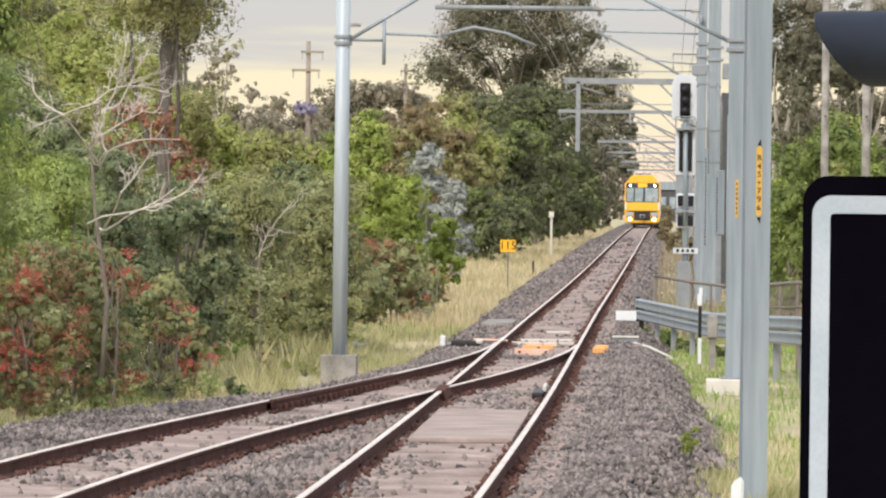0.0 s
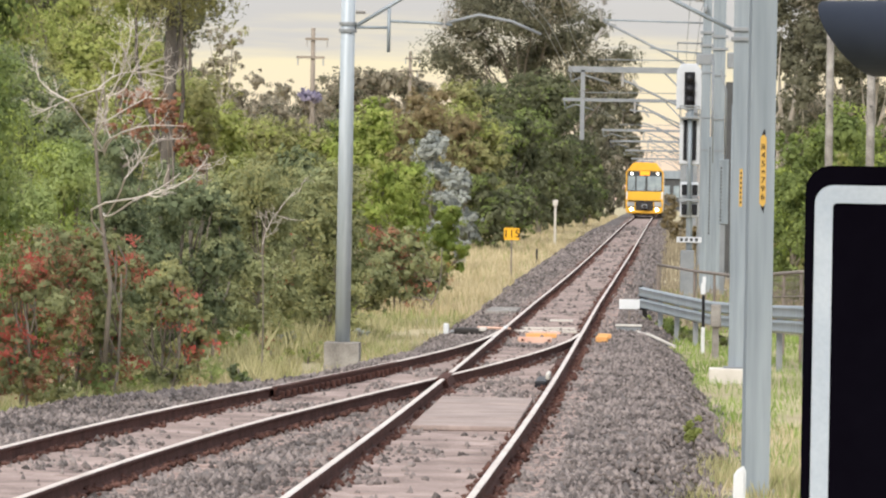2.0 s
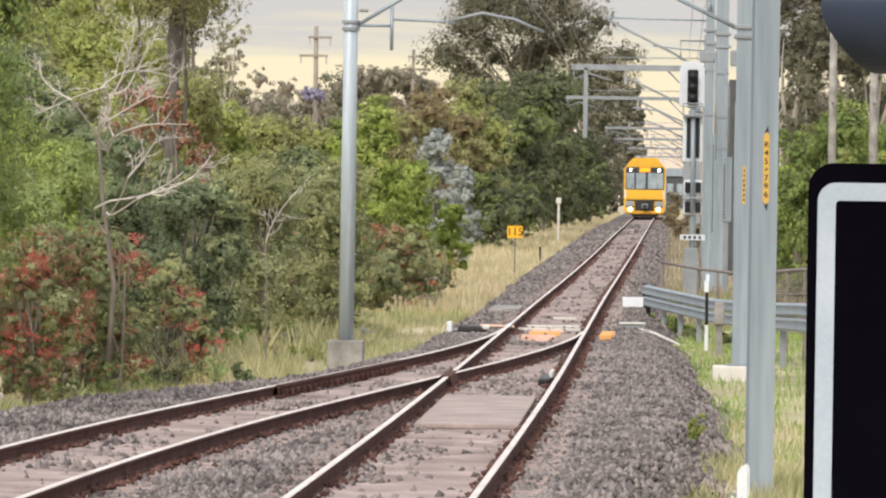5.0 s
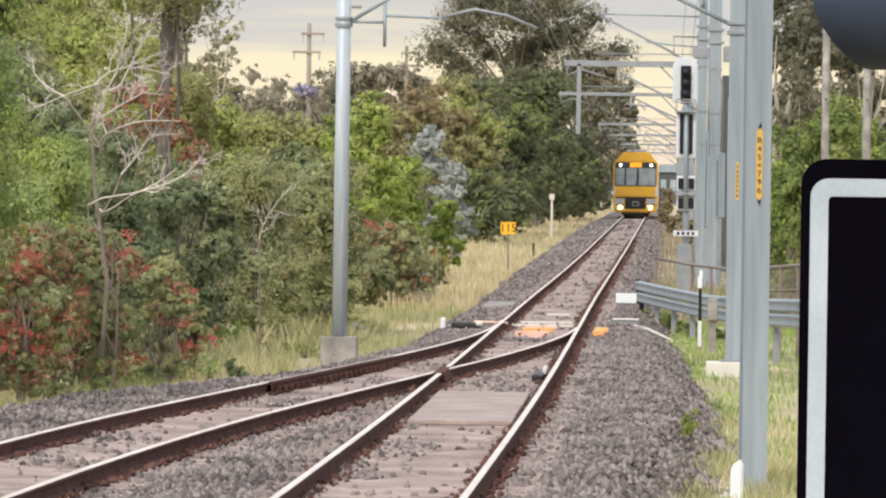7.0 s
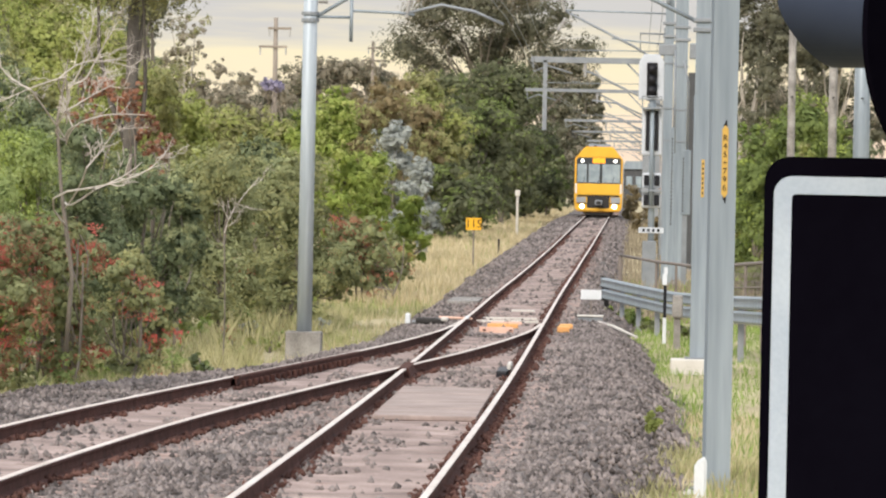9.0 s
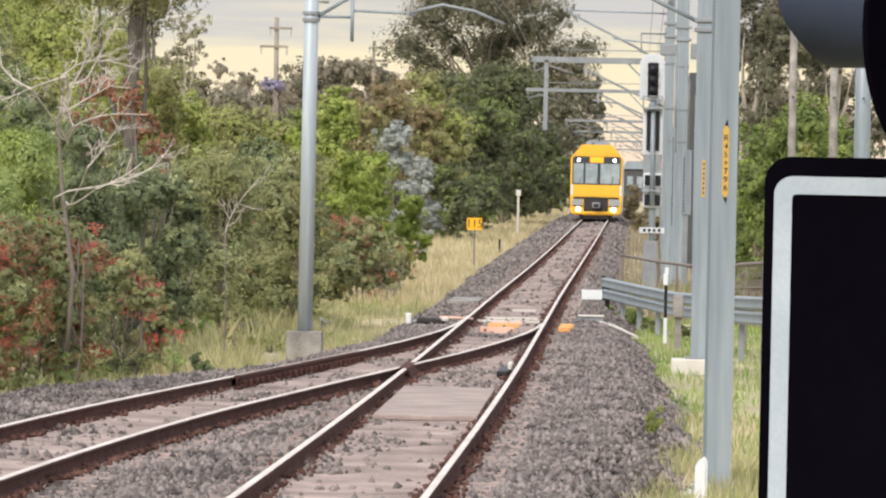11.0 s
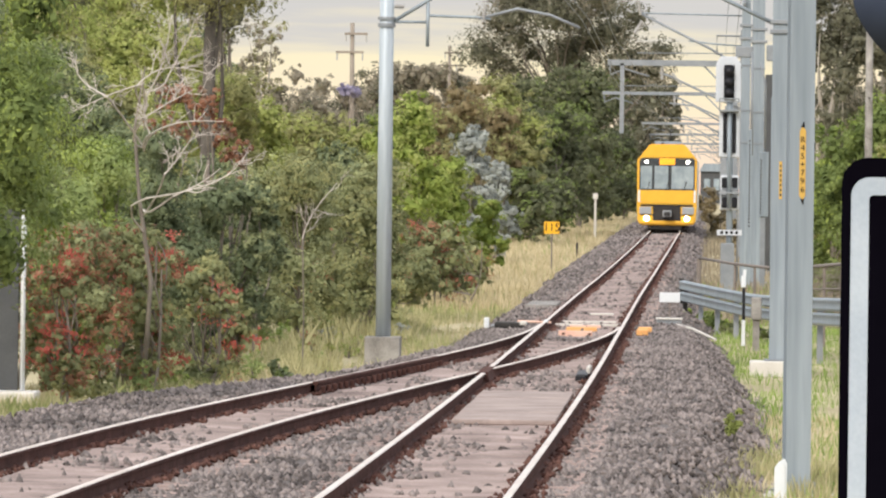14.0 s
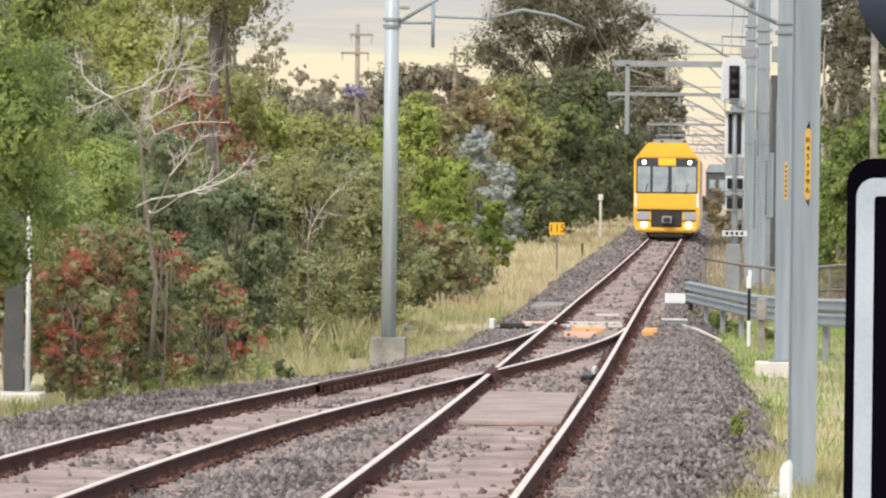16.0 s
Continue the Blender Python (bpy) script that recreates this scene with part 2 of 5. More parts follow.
def tube(path, radii, sides=8, bm=None, cap=True):
    """A round tapering tube along a path."""
    bm = bm or bmesh.new()
    if not hasattr(radii, "__len__"):
        radii = [radii] * len(path)
    path = [Vector(p) for p in path]
    rings = []
    for i, p in enumerate(path):
        d = (path[min(i + 1, len(path) - 1)] - path[max(i - 1, 0)]).normalized()
        u = d.cross(Vector((0, 0, 1)) if abs(d.z) < 0.95 else Vector((1, 0, 0))).normalized()
        w = d.cross(u)
        rings.append([bm.verts.new(p + radii[i] * (math.cos(2 * math.pi * k / sides) * u + math.sin(2 * math.pi * k / sides) * w)) for k in range(sides)])
    for a, b in zip(rings, rings[1:]):
        for k in range(sides):
            bm.faces.new((a[k], a[(k + 1) % sides], b[(k + 1) % sides], b[k]))
    if cap:
        bm.faces.new(rings[0])
        bm.faces.new(rings[-1])
    return bm


def prism(outline, depth, at=(0, 0, 0), rot=None, bm=None, bevel=0.0):
    """An outline in x, z pushed along y, centred on y = 0."""
    bm = bm or bmesh.new()
    m = Matrix.Translation(at) @ (rot or Matrix())
    a = [bm.verts.new(m @ Vector((x, -depth / 2, z))) for x, z in outline]
    b = [bm.verts.new(m @ Vector((x, depth / 2, z))) for x, z in outline]
    n = len(a)
    fs = [bm.faces.new(a), bm.faces.new(b[::-1])]
    fs += [bm.faces.new((a[k], b[k], b[(k + 1) % n], a[(k + 1) % n])) for k in range(n)]
    if bevel:
        es = {e for f in fs[:2] for e in f.edges}
        bmesh.ops.bevel(bm, geom=list(es), offset=bevel, segments=2, affect="EDGES")
    return bm


def rounded(w, h, r, n=6):
    pts = []
    for cx, cz, a0 in ((w / 2 - r, h / 2 - r, 0), (-w / 2 + r, h / 2 - r, 90), (-w / 2 + r, -h / 2 + r, 180), (w / 2 - r, -h / 2 + r, 270)):
        for k in range(n + 1):
            a = radians(a0 + 90 * k / n)
            pts.append((cx + r * math.cos(a), cz + r * math.sin(a)))
    return pts


def lettering(name, text, size, m, mat, parent, label=""):
    cu = bpy.data.curves.new(name, "FONT")
    cu.body, cu.size, cu.align_x, cu.align_y, cu.extrude = text, size, "CENTER", "CENTER", 0.002
    cu.materials.append(mat)
    ob = new(name, cu)
    ob.parent, ob.matrix_basis = parent, m
    return tagged(ob, label)


# ---- the two tracks: plan ----
def along(table, y):
    """A smooth curve through (y, value) pairs, straight on past its ends."""
    ys, xs = [p[0] for p in table], [p[1] for p in table]
    n = len(ys)
    slope = lambda i: (xs[min(i + 1, n - 1)] - xs[max(i - 1, 0)]) / (ys[min(i + 1, n - 1)] - ys[max(i - 1, 0)])
    if y >= ys[-1]:
        return xs[-1] + slope(n - 1) * (y - ys[-1])
    k = min(max(sum(1 for q in ys if q <= y) - 1, 0), n - 2)
    h = ys[k + 1] - ys[k]
    t = (y - ys[k]) / h
    return ((2 * t ** 3 - 3 * t ** 2 + 1) * xs[k] + (t ** 3 - 2 * t ** 2 + t) * h * slope(k) + (3 * t ** 2 - 2 * t ** 3) * xs[k + 1] + (t ** 3 - t ** 2) * h * slope(k + 1))


MAIN = [(20, -2.50), (50, -2.30), (70, -2.20), (90, -2.15), (120, -2.14), (160, -2.13), (220, -2.02), (298, -1.77), (375, -1.56), (440, -1.42), (500, -1.28), (560, -1.12), (700, -0.8), (900, -0.2)]
DIV = [(30, -6.12), (45, -6.0), (52, -5.88), (61, -5.58), (70, -5.12), (80, -4.42), (90, -3.66), (98, -3.08), (106, -2.60), (114, -2.27), (122, -2.14)]
CLIMB = [(20, 0.0), (150, 0.0), (200, 0.03), (250, 0.17), (298, 0.38), (375, 0.66), (440, 0.84), (500, 0.96), (560, 1.08), (700, 1.25), (900, 1.5), (1200, 1.55), (2000, 1.6)]


def main_x(y):
    """Centre of the main track."""
    return along(MAIN, y)


def div_x(y):
    """Centre of the diverging track."""
    return along(DIV, y)


def climb(y):
    """The line climbs gently beyond the turnout."""
    return along(CLIMB, min(max(y, 20), 2000))


def ground_z(x, y):
    """The natural ground: a shallow cess beside the line, gently uneven, a little lower to the left far on."""
    z = -0.58 + climb(y) + 0.10 * noise.noise((x * 0.25, y * 0.06, 3.0)) + 0.04 * noise.noise((x * 1.1, y * 0.4, 7.0))
    if x < -6:
        z += 0.15 * min(1, (-6 - x) / 4)
    if x > 2:
        z += 0.05 * min(4, x - 2)
    return z


# ---- ground ----
def build_ground():
    xs = [-3000, -1200, -500, -200, -100, -60, -40, -30] + [-24 + 0.6 * k for k in range(75)] + [24, 32, 45, 70, 120, 250, 600, 1200, 3000]
    ys = [-400, -100, -20, 10, 30] + [40 + 1.2 * k for k in range(160)] + [236 + 4 * k for k in range(60)] + [490, 520, 560, 620, 700, 850, 1100, 1500, 2200, 3200, 4800]
    verts = [(x, y, ground_z(x, y) if abs(x) < 60 and y < 700 else -0.6 + climb(y)) for y in ys for x in xs]
    n = len(xs)
    faces = [(j * n + i, j * n + i + 1, (j + 1) * n + i + 1, (j + 1) * n + i) for j in range(len(ys) - 1) for i in range(n - 1)]
    tagged(mesh_object("ground", verts, faces, M_GROUND, smooth=True), "dry grassy ground beside the railway", "ground", kind="structure")


def bed_edges(y):
    """Left and right edge of the ballast at y: uneven, wider by the turnout, narrow far on."""
    wob = 0.22 * noise.noise((0.0, y * 0.11, 5.0)) + 0.10 * noise.noise((3.0, y * 0.5, 5.0))
    left = min(main_x(y), div_x(y) if y < 122 else 0) - 2.55 - 0.11 * max(0, min(12, 94 - y)) - 0.45 * max(0, min(1, (y - 150) / 80)) + wob
    right = main_x(y) + (2.6 if y < 140 else max(2.15, 2.6 - (y - 140) * 0.008)) + 0.5 * max(0, min(1, (130 - y) / 40)) - 0.4 * max(0, min(1, (76 - y) / 12)) + wob
    return left, right


def build_ballast():
    ys = [20 + 1.0 * k for k in range(130)] + [150 + 3 * k for k in range(60)] + [330 + 12 * k for k in range(80)] + [1300, 1600, 2000]
    verts, faces = [], []
    m = 22
    for y in ys:
        l, r = bed_edges(y)
        for i in range(m):
            u = i / (m - 1)
            x = l + (r - l) * u
            e = min(x - l, r - x)
            top = -0.185 + 0.02 * noise.noise((x * 2.0, y * 1.0, 1.0))
            z = top if e > 0.75 else top - 0.42 * (1 - max(0, e) / 0.75)
            if i in (0, m - 1):
                z = -1.0
            verts.append((x, y, z + climb(y)))
    for j in range(len(ys) - 1):
        for i in range(m - 1):
            faces.append((j * m + i, j * m + i + 1, (j + 1) * m + i + 1, (j + 1) * m + i))
    tagged(mesh_object("ballast_bed", verts, faces, M_BALLAST, smooth=True), "grey crushed-stone ballast under the tracks", "ballast", kind="structure")
    # loose stones on it, where the line is nearest
    rng = np.random.default_rng(5)
    P, Q = [], []
    for count, y0, y1, bow in ((48000, 46, 130, 1.35), (13000, 125, 420, 1.5)):
        for y in y0 + (y1 - y0) * rng.random(count) ** bow:
            l, r = bed_edges(y)
            x = l - 0.12 + (r - l + 0.24) * rng.random()
            dm = abs(x - main_x(y))
            dd = abs(x - div_x(y)) if y < 122 else 9
            if (dm < 0.9 or dd < 0.9) and rng.random() < (0.95 if noise.noise((x * 0.8, y * 0.22, 2.0)) < 0.08 else 0.5):
                continue
            e = min(x - l, r - x)
            z = -0.185 if e > 0.75 else -0.185 - 0.42 * (1 - max(0, e) / 0.75)
            P.append((x, y, z + climb(y) + (0.03 if dm < 0.68 or dd < 0.68 else 0.005)))
    # rust-stained stones and chips close along the rails
    for fx, y1 in ((main_x, 300), (div_x, 119)):
        for y in 46 + (y1 - 46) * rng.random(5200 if y1 > 200 else 3200) ** 1.5:
            off = (0.7535 + rng.normal(0, 0.045) + rng.choice((-0.11, 0.12))) * rng.choice((-1, 1))
            Q.append((fx(y) + off, y, climb(y) - 0.15 + 0.02 * rng.random()))
    pebbles("ballast_stones", P, 0.020, 0.030, M_STONE, "loose grey angular ballast stones", rng)
    pebbles("rusty_stones", Q, 0.018, 0.022, M_RUSTSTONE, "rust-stained stone chips along the rails", rng)


BASE_STONE = np.array([(1, 0, 0), (-1, 0, 0), (0, 1, 0), (0, -1, 0), (0, 0, 1), (0, 0, -1)], float)
STONE_TRI = np.array([(0, 2, 4), (2, 1, 4), (1, 3, 4), (3, 0, 4), (2, 0, 5), (1, 2, 5), (3, 1, 5), (0, 3, 5)])


def pebbles(name, P, s0, s1, mat, label, rng):
    """Angular stones at the given places."""
    P = np.array(P)
    n = len(P)
    S = (s0 + s1 * rng.random((n, 1, 1))) * np.maximum(1, P[:, 1] / 115)[:, None, None] ** 0.8
    V = BASE_STONE[None] * (0.65 + 0.7 * rng.random((n, 6, 1))) * S * (0.7 + 0.6 * rng.random((n, 1, 3)))
    a = rng.random(n) * 6.283
    c, s = np.cos(a)[:, None], np.sin(a)[:, None]
    V = np.stack([V[..., 0] * c - V[..., 1] * s, V[..., 0] * s + V[..., 1] * c + 0.4 * V[..., 2], V[..., 2] - 0.35 * V[..., 0]], -1) + P[:, None]
    stuff(name, V.reshape(-1, 3), (STONE_TRI[None] + 6 * np.arange(n)[:, None, None]).reshape(-1, 3), mat, label, "ballast")


def stuff(name, V, T, mat, label="", category="", parent=None, kind="stuff"):
    me = bpy.data.meshes.new(name)
    k = T.shape[1]
    me.vertices.add(len(V))
    me.vertices.foreach_set("co", np.ascontiguousarray(V, dtype=np.float32).ravel())
    me.loops.add(T.size)
    me.loops.foreach_set("vertex_index", np.ascontiguousarray(T, dtype=np.int32).ravel())
    me.polygons.add(len(T))
    me.polygons.foreach_set("loop_start", np.arange(0, T.size, k, dtype=np.int32))
    me.materials.append(mat)
    me.update(calc_edges=True)
    ob = new(name, me)
    if parent:
        ob.parent = parent
    return tagged(ob, label, category, kind=kind)


RAIL = [(-0.070, -0.160), (0.070, -0.160), (0.070, -0.148), (0.012, -0.128), (0.009, -0.048), (0.036, -0.036), (0.036, -0.008), (0.026, 0.0), (-0.026, 0.0), (-0.036, -0.008), (-0.036, -0.036), (-0.009, -0.048), (-0.012, -0.128), (-0.070, -0.148)]


def rail(parent, fx, offset, y0, y1, step, top, name="rail", label="", dz=0.0, width=1.0):
    ys = [y0]
    while ys[-1] < y1 - 1e-6:
        ys.append(min(y1, ys[-1] + step * (1 if ys[-1] < 200 else 6)))
    verts, faces, idx = [], [], []
    n = len(RAIL)
    for y in ys:
        x = fx(y) + (offset(y) if callable(offset) else offset)
        verts += [(x + width * px, y, pz + dz + climb(y)) for px, pz in RAIL]
    for j in range(len(ys) - 1):
        for i in range(n):
            faces.append((j * n + i, j * n + (i + 1) % n, (j + 1) * n + (i + 1) % n, (j + 1) * n + i))
            idx.append(1 if i in (6, 7) else 0)
    faces += [tuple(range(n)), tuple(range((len(ys) - 1) * n, len(ys) * n))[::-1]]
    idx += [0, 0]
    return tagged(mesh_object(name, verts, faces, [M_RUST, top], parent, idx), label)


def build_tracks():
    main = thing("railway_track", (0, 0, 0), "straight single railway line with rusty-sided rails on dusty concrete sleepers", "railway track", kind="structure")
    side = thing("turnout_track", (0, 0, 0), "diverging railway track with rusty rails leaving a turnout", "railway track", kind="structure")
    G = 0.7535
    rail(main, main_x, -G, 20, 1900, 2.0, M_RAILTOP, label="rusty rail with a polished running surface")
    rail(main, main_x, G, 20, 1900, 2.0, M_RAILTOP, label="rusty rail with a polished running surface")
    rail(side, div_x, -G, 30, 121.5, 1.0, M_RAILDULL, label="rusty rail with a dull running surface", dz=0.002)
    rail(side, div_x, G, 30, 119.5, 1.0, M_RAILDULL, label="rusty rail with a dull running surface", dz=0.002)
    # check rails beside the crossing
    rail(side, div_x, -G + 0.075, 83, 96.5, 1.0, M_RUST, "check_rail", "rusty check rail with bolted chocks", dz=0.012)
    rail(main, main_x, G - 0.075, 96.0, 99.0, 1.0, M_RUST, "check_rail", "short rusty check rail", dz=0.012)
    # bolts and chocks of the check rail
    for k in range(24):
        y = 83.2 + 0.57 * k
        part("chock", box((0.06, 0.10, 0.09), (div_x(y) - G + 0.15, y, -0.10), 0.01), M_RUST, side)
    # the crossing's nose and wing rails
    part("crossing_nose", prism([(-0.12, -0.15), (0.10, -0.15), (0.06, 0.004), (-0.08, 0.004)], 3.0, (main_x(90) - G, 89.8, 0)), M_RUST, side, "cast steel crossing nose")
    # fishplated joint, paler rail end
    part("rail_joint", box((0.09, 0.22, 0.10), (div_x(89.3) - G + 0.02, 89.3, -0.055), 0.008), M_GALV_D, side, "pale bolted rail joint")
    part("switch_blade_tip", box((0.07, 0.9, 0.05), (main_x(123) - G + 0.02, 123.4, 0.0), 0.01), M_WHITE, side, "white-painted switch blade tip")
    for k in range(4):
        part("crossing_plate", box((1.18, 2.55, 0.06), (main_x(75) + 0.02, 74.3 + 2.62 * k, -0.125 + 0.004 * (k % 2)), 0.015), M_SLAB, main, "flat dusty concrete plate between the rails")
    # clips: two rows a rail, one joined mesh a track
    rng = random.Random(3)
    # sleepers
    sl = box((2.5, 0.25, 0.22), (0, 0, -0.115), 0.02)
    bpm = bpy.data.meshes.new("sleeper")
    sl.to_mesh(bpm)
    sl.free()
    bpm.materials.append(M_SLEEPER)
    y = 45.0
    count = 0
    far_v, far_f = [], []
    clip_v, clip_f = [], []

    def clip(cx, cy):
        b = len(clip_v)
        for dx in (-0.10, 0.10):
            if rng.random() < 0.25:
                continue
            jit = rng.uniform(-0.05, 0.05)
            b = len(clip_v)
            h = rng.uniform(-0.135, -0.100)
            for z in (-0.15, h):
                for ax, ay in ((-0.035, -0.06), (0.035, -0.06), (0.035, 0.06), (-0.035, 0.06)):
                    clip_v.append((cx + dx + ax * (0.6 if z == h else 1), cy + ay + jit, z + climb(cy)))
            clip_f.extend([(b, b + 1, b + 5, b + 4), (b + 1, b + 2, b + 6, b + 5), (b + 2, b + 3, b + 7, b + 6), (b + 3, b, b + 4, b + 7), (b + 4, b + 5, b + 6, b + 7)])

    while y < 700:
        spread = abs(div_x(y) - main_x(y)) if y < 122 else 0
        joint = 0.05 < spread < 2.1
        for track, fx in ((main, main_x), (side, div_x)):
            if track is side and (y > 121 or joint):
                continue
            cx = fx(y)
            if y < 200:
                ob = new("sleeper", bpm)
                ob.parent = track
                sc = 1.0
                if joint:
                    cx, sc = (main_x(y) + div_x(y)) / 2, (2.5 + spread) / 2.5
                ob.matrix_basis = Matrix.Translation((cx, y + rng.uniform(-0.02, 0.02), climb(y) - 0.158 + rng.uniform(-0.012, 0.004))) @ Matrix.Rotation(rng.uniform(-0.004, 0.004), 4, "Z") @ Matrix.Diagonal((sc, 1, 1, 1))
            else:
                b = len(far_v)
                far_v += [(cx + sx * 1.25, y + sy * 0.125, z + climb(y)) for z in (-0.36, -0.16) for sx, sy in ((-1, -1), (1, -1), (1, 1), (-1, 1))]
                far_f += [(b, b + 1, b + 5, b + 4), (b + 1, b + 2, b + 6, b + 5), (b + 2, b + 3, b + 7, b + 6), (b + 3, b, b + 4, b + 7), (b + 4, b + 5, b + 6, b + 7)]
        if y < 180:
            for s in (-1, 1):
                clip(main_x(y) + s * G, y)
                if y < 120:
                    clip(div_x(y) + s * G, y)
        y += 0.6
    tagged(mesh_object("far_sleepers", far_v, far_f, M_SLEEPER_ST, main), "dusty concrete sleepers", kind="stuff")
    tagged(mesh_object("rail_clips", clip_v, clip_f, M_RUST, main), "rusty rail clips", kind="stuff")
    # dusty fines between the rails
    for track, fx, y0, y1 in ((main, main_x, 20, 600), (side, div_x, 30, 108)):
        ys = [y0 + k * 0.75 for k in range(int((y1 - y0) / 0.75) + 1)]
        v, f = [], []
        for j, yy in enumerate(ys):
            for i in range(9):
                x = fx(yy) - 0.68 + 1.36 * i / 8
                v.append((x, yy, climb(yy) - 0.156 + 0.030 * noise.noise((x * 2.5, yy * 1.2, 9))))
        for j in range(len(ys) - 1):
            for i in range(8):
                f.append((j * 9 + i, j * 9 + i + 1, j * 9 + i + 10, j * 9 + i + 9))
        tagged(mesh_object("dusty_infill", v, f, M_FINES, track, smooth=True), "pale pinkish dust and fine stone between the rails")


build_ground()
build_ballast()
build_tracks()


# ---- plants ----
def leaves(name, centres, out, size, mat, parent, rng, aspect=0.42, droop=0.0, label=""):
    """Folded leaves (two triangles each) at the given centres, facing roughly outwards."""
    n = len(centres)
    nrm = out + rng.normal(0, 0.24, (n, 3)) + np.array([0, 0, 0.12])
    nrm /= np.linalg.norm(nrm, axis=1, keepdims=True) + 1e-9
    d = rng.normal(0, 1, (n, 3)) + np.array([0, 0, -droop])
    d -= nrm * (d * nrm).sum(1, keepdims=True)
    d /= np.linalg.norm(d, axis=1, keepdims=True) + 1e-9
    s = np.cross(nrm, d)
    ln = size * (0.6 + 0.8 * rng.random((n, 1)))
    wd = ln * aspect
    V = np.stack([centres - d * ln / 2, centres + s * wd / 2 - nrm * wd * 0.12, centres + d * ln / 2, centres - s * wd / 2 - nrm * wd * 0.12], 1).reshape(-1, 3)
    T = (np.array([(0, 1, 2, 3)])[None] + 4 * np.arange(n)[:, None, None]).reshape(-1, 4)
    return stuff(name, V, T, mat, label, "", parent, kind="")


def lumps(rng, w, z0, z1, k, top=0.5, rads=(0.15, 0.30)):
    """Lobe centres and radii that fill a crown of width w between two heights, narrowing upwards by top."""
    out = []
    for _ in range(k):
        u = rng.random() ** 0.8
        r_env = w / 2 * (1 - (1 - top) * u ** 1.5) * (0.75 + 0.25 * min(1, u * 4))
        a, q = rng.random() * 6.283, math.sqrt(rng.random())
        rad = w * rng.uniform(*rads)
        rr = max(0, r_env - rad * 0.6) * q
        out.append((np.array([rr * math.cos(a), rr * math.sin(a), z0 + rad * 0.6 + (z1 - z0 - rad * 1.5) * u]), rad))
    return out


def crown_points(rng, lobes, n, clump, flat=0.8, per=26):
    """Leaf places round small clumps on the lobes' outer shells, the way each faces, and each leaf's lobe."""
    area = np.array([r * r for _, r in lobes])
    pick = rng.choice(len(lobes), size=max(1, n // per), p=area / area.sum())
    c = np.array([lobes[i][0] for i in pick])
    r = np.array([lobes[i][1] for i in pick])[:, None]
    d = rng.normal(0, 1, (len(pick), 3))
    d[:, 2] += 0.25
    d /= np.linalg.norm(d, axis=1, keepdims=True)
    cc = c + d * r * (0.58 + 0.46 * rng.random((len(pick), 1))) * np.array([1, 1, flat])
    rc = np.repeat(r * clump * rng.uniform(0.8, 1.9, (len(pick), 1)), per, 0)
    dd = np.repeat(d, per, 0)
    u = rng.normal(0, 1, (len(dd), 3)) + 0.45 * dd + np.array([0, 0, 0.2])
    u /= np.linalg.norm(u, axis=1, keepdims=True)
    P = np.repeat(cc, per, 0) + u * rc * np.sqrt(0.15 + 0.95 * rng.random((len(dd), 1))) * np.array([1, 1, 0.8])
    D = 0.95 * u + 0.45 * dd
    return P, D / np.linalg.norm(D, axis=1, keepdims=True), np.repeat(pick, per)


def inner_leaves(rng, lobes, size, mat, parent, flat):
    """The close inner foliage of each lobe: larger leaves turned every way."""
    P, D = [], []
    for c, r in lobes:
        n = int(min(320, 8 * r * r / (1.4 * size) ** 2 + 6))
        u = rng.normal(0, 1, (n, 3))
        u /= np.linalg.norm(u, axis=1, keepdims=True)
        P.append(c + u * r * (0.2 + 0.42 * rng.random((n, 1))) * np.array([1, 1, flat]))
        D.append(u)
    P = np.concatenate(P)
    P[:, 2] = np.maximum(P[:, 2], 0.0)
    leaves("inner_foliage", P, np.concatenate(D), 1.6 * size, mat, parent, rng, 0.6)


def limb(rng, a, b, ra, rb, bend=0.12, n=5):
    a, b = np.array(a, float), np.array(b, float)
    ln = np.linalg.norm(b - a)
    off = rng.normal(0, bend * ln, 3)
    pts = [a + (b - a) * k / n + off * math.sin(math.pi * k / n) for k in range(n + 1)]
    return pts, [ra + (rb - ra) * k / n for k in range(n + 1)]


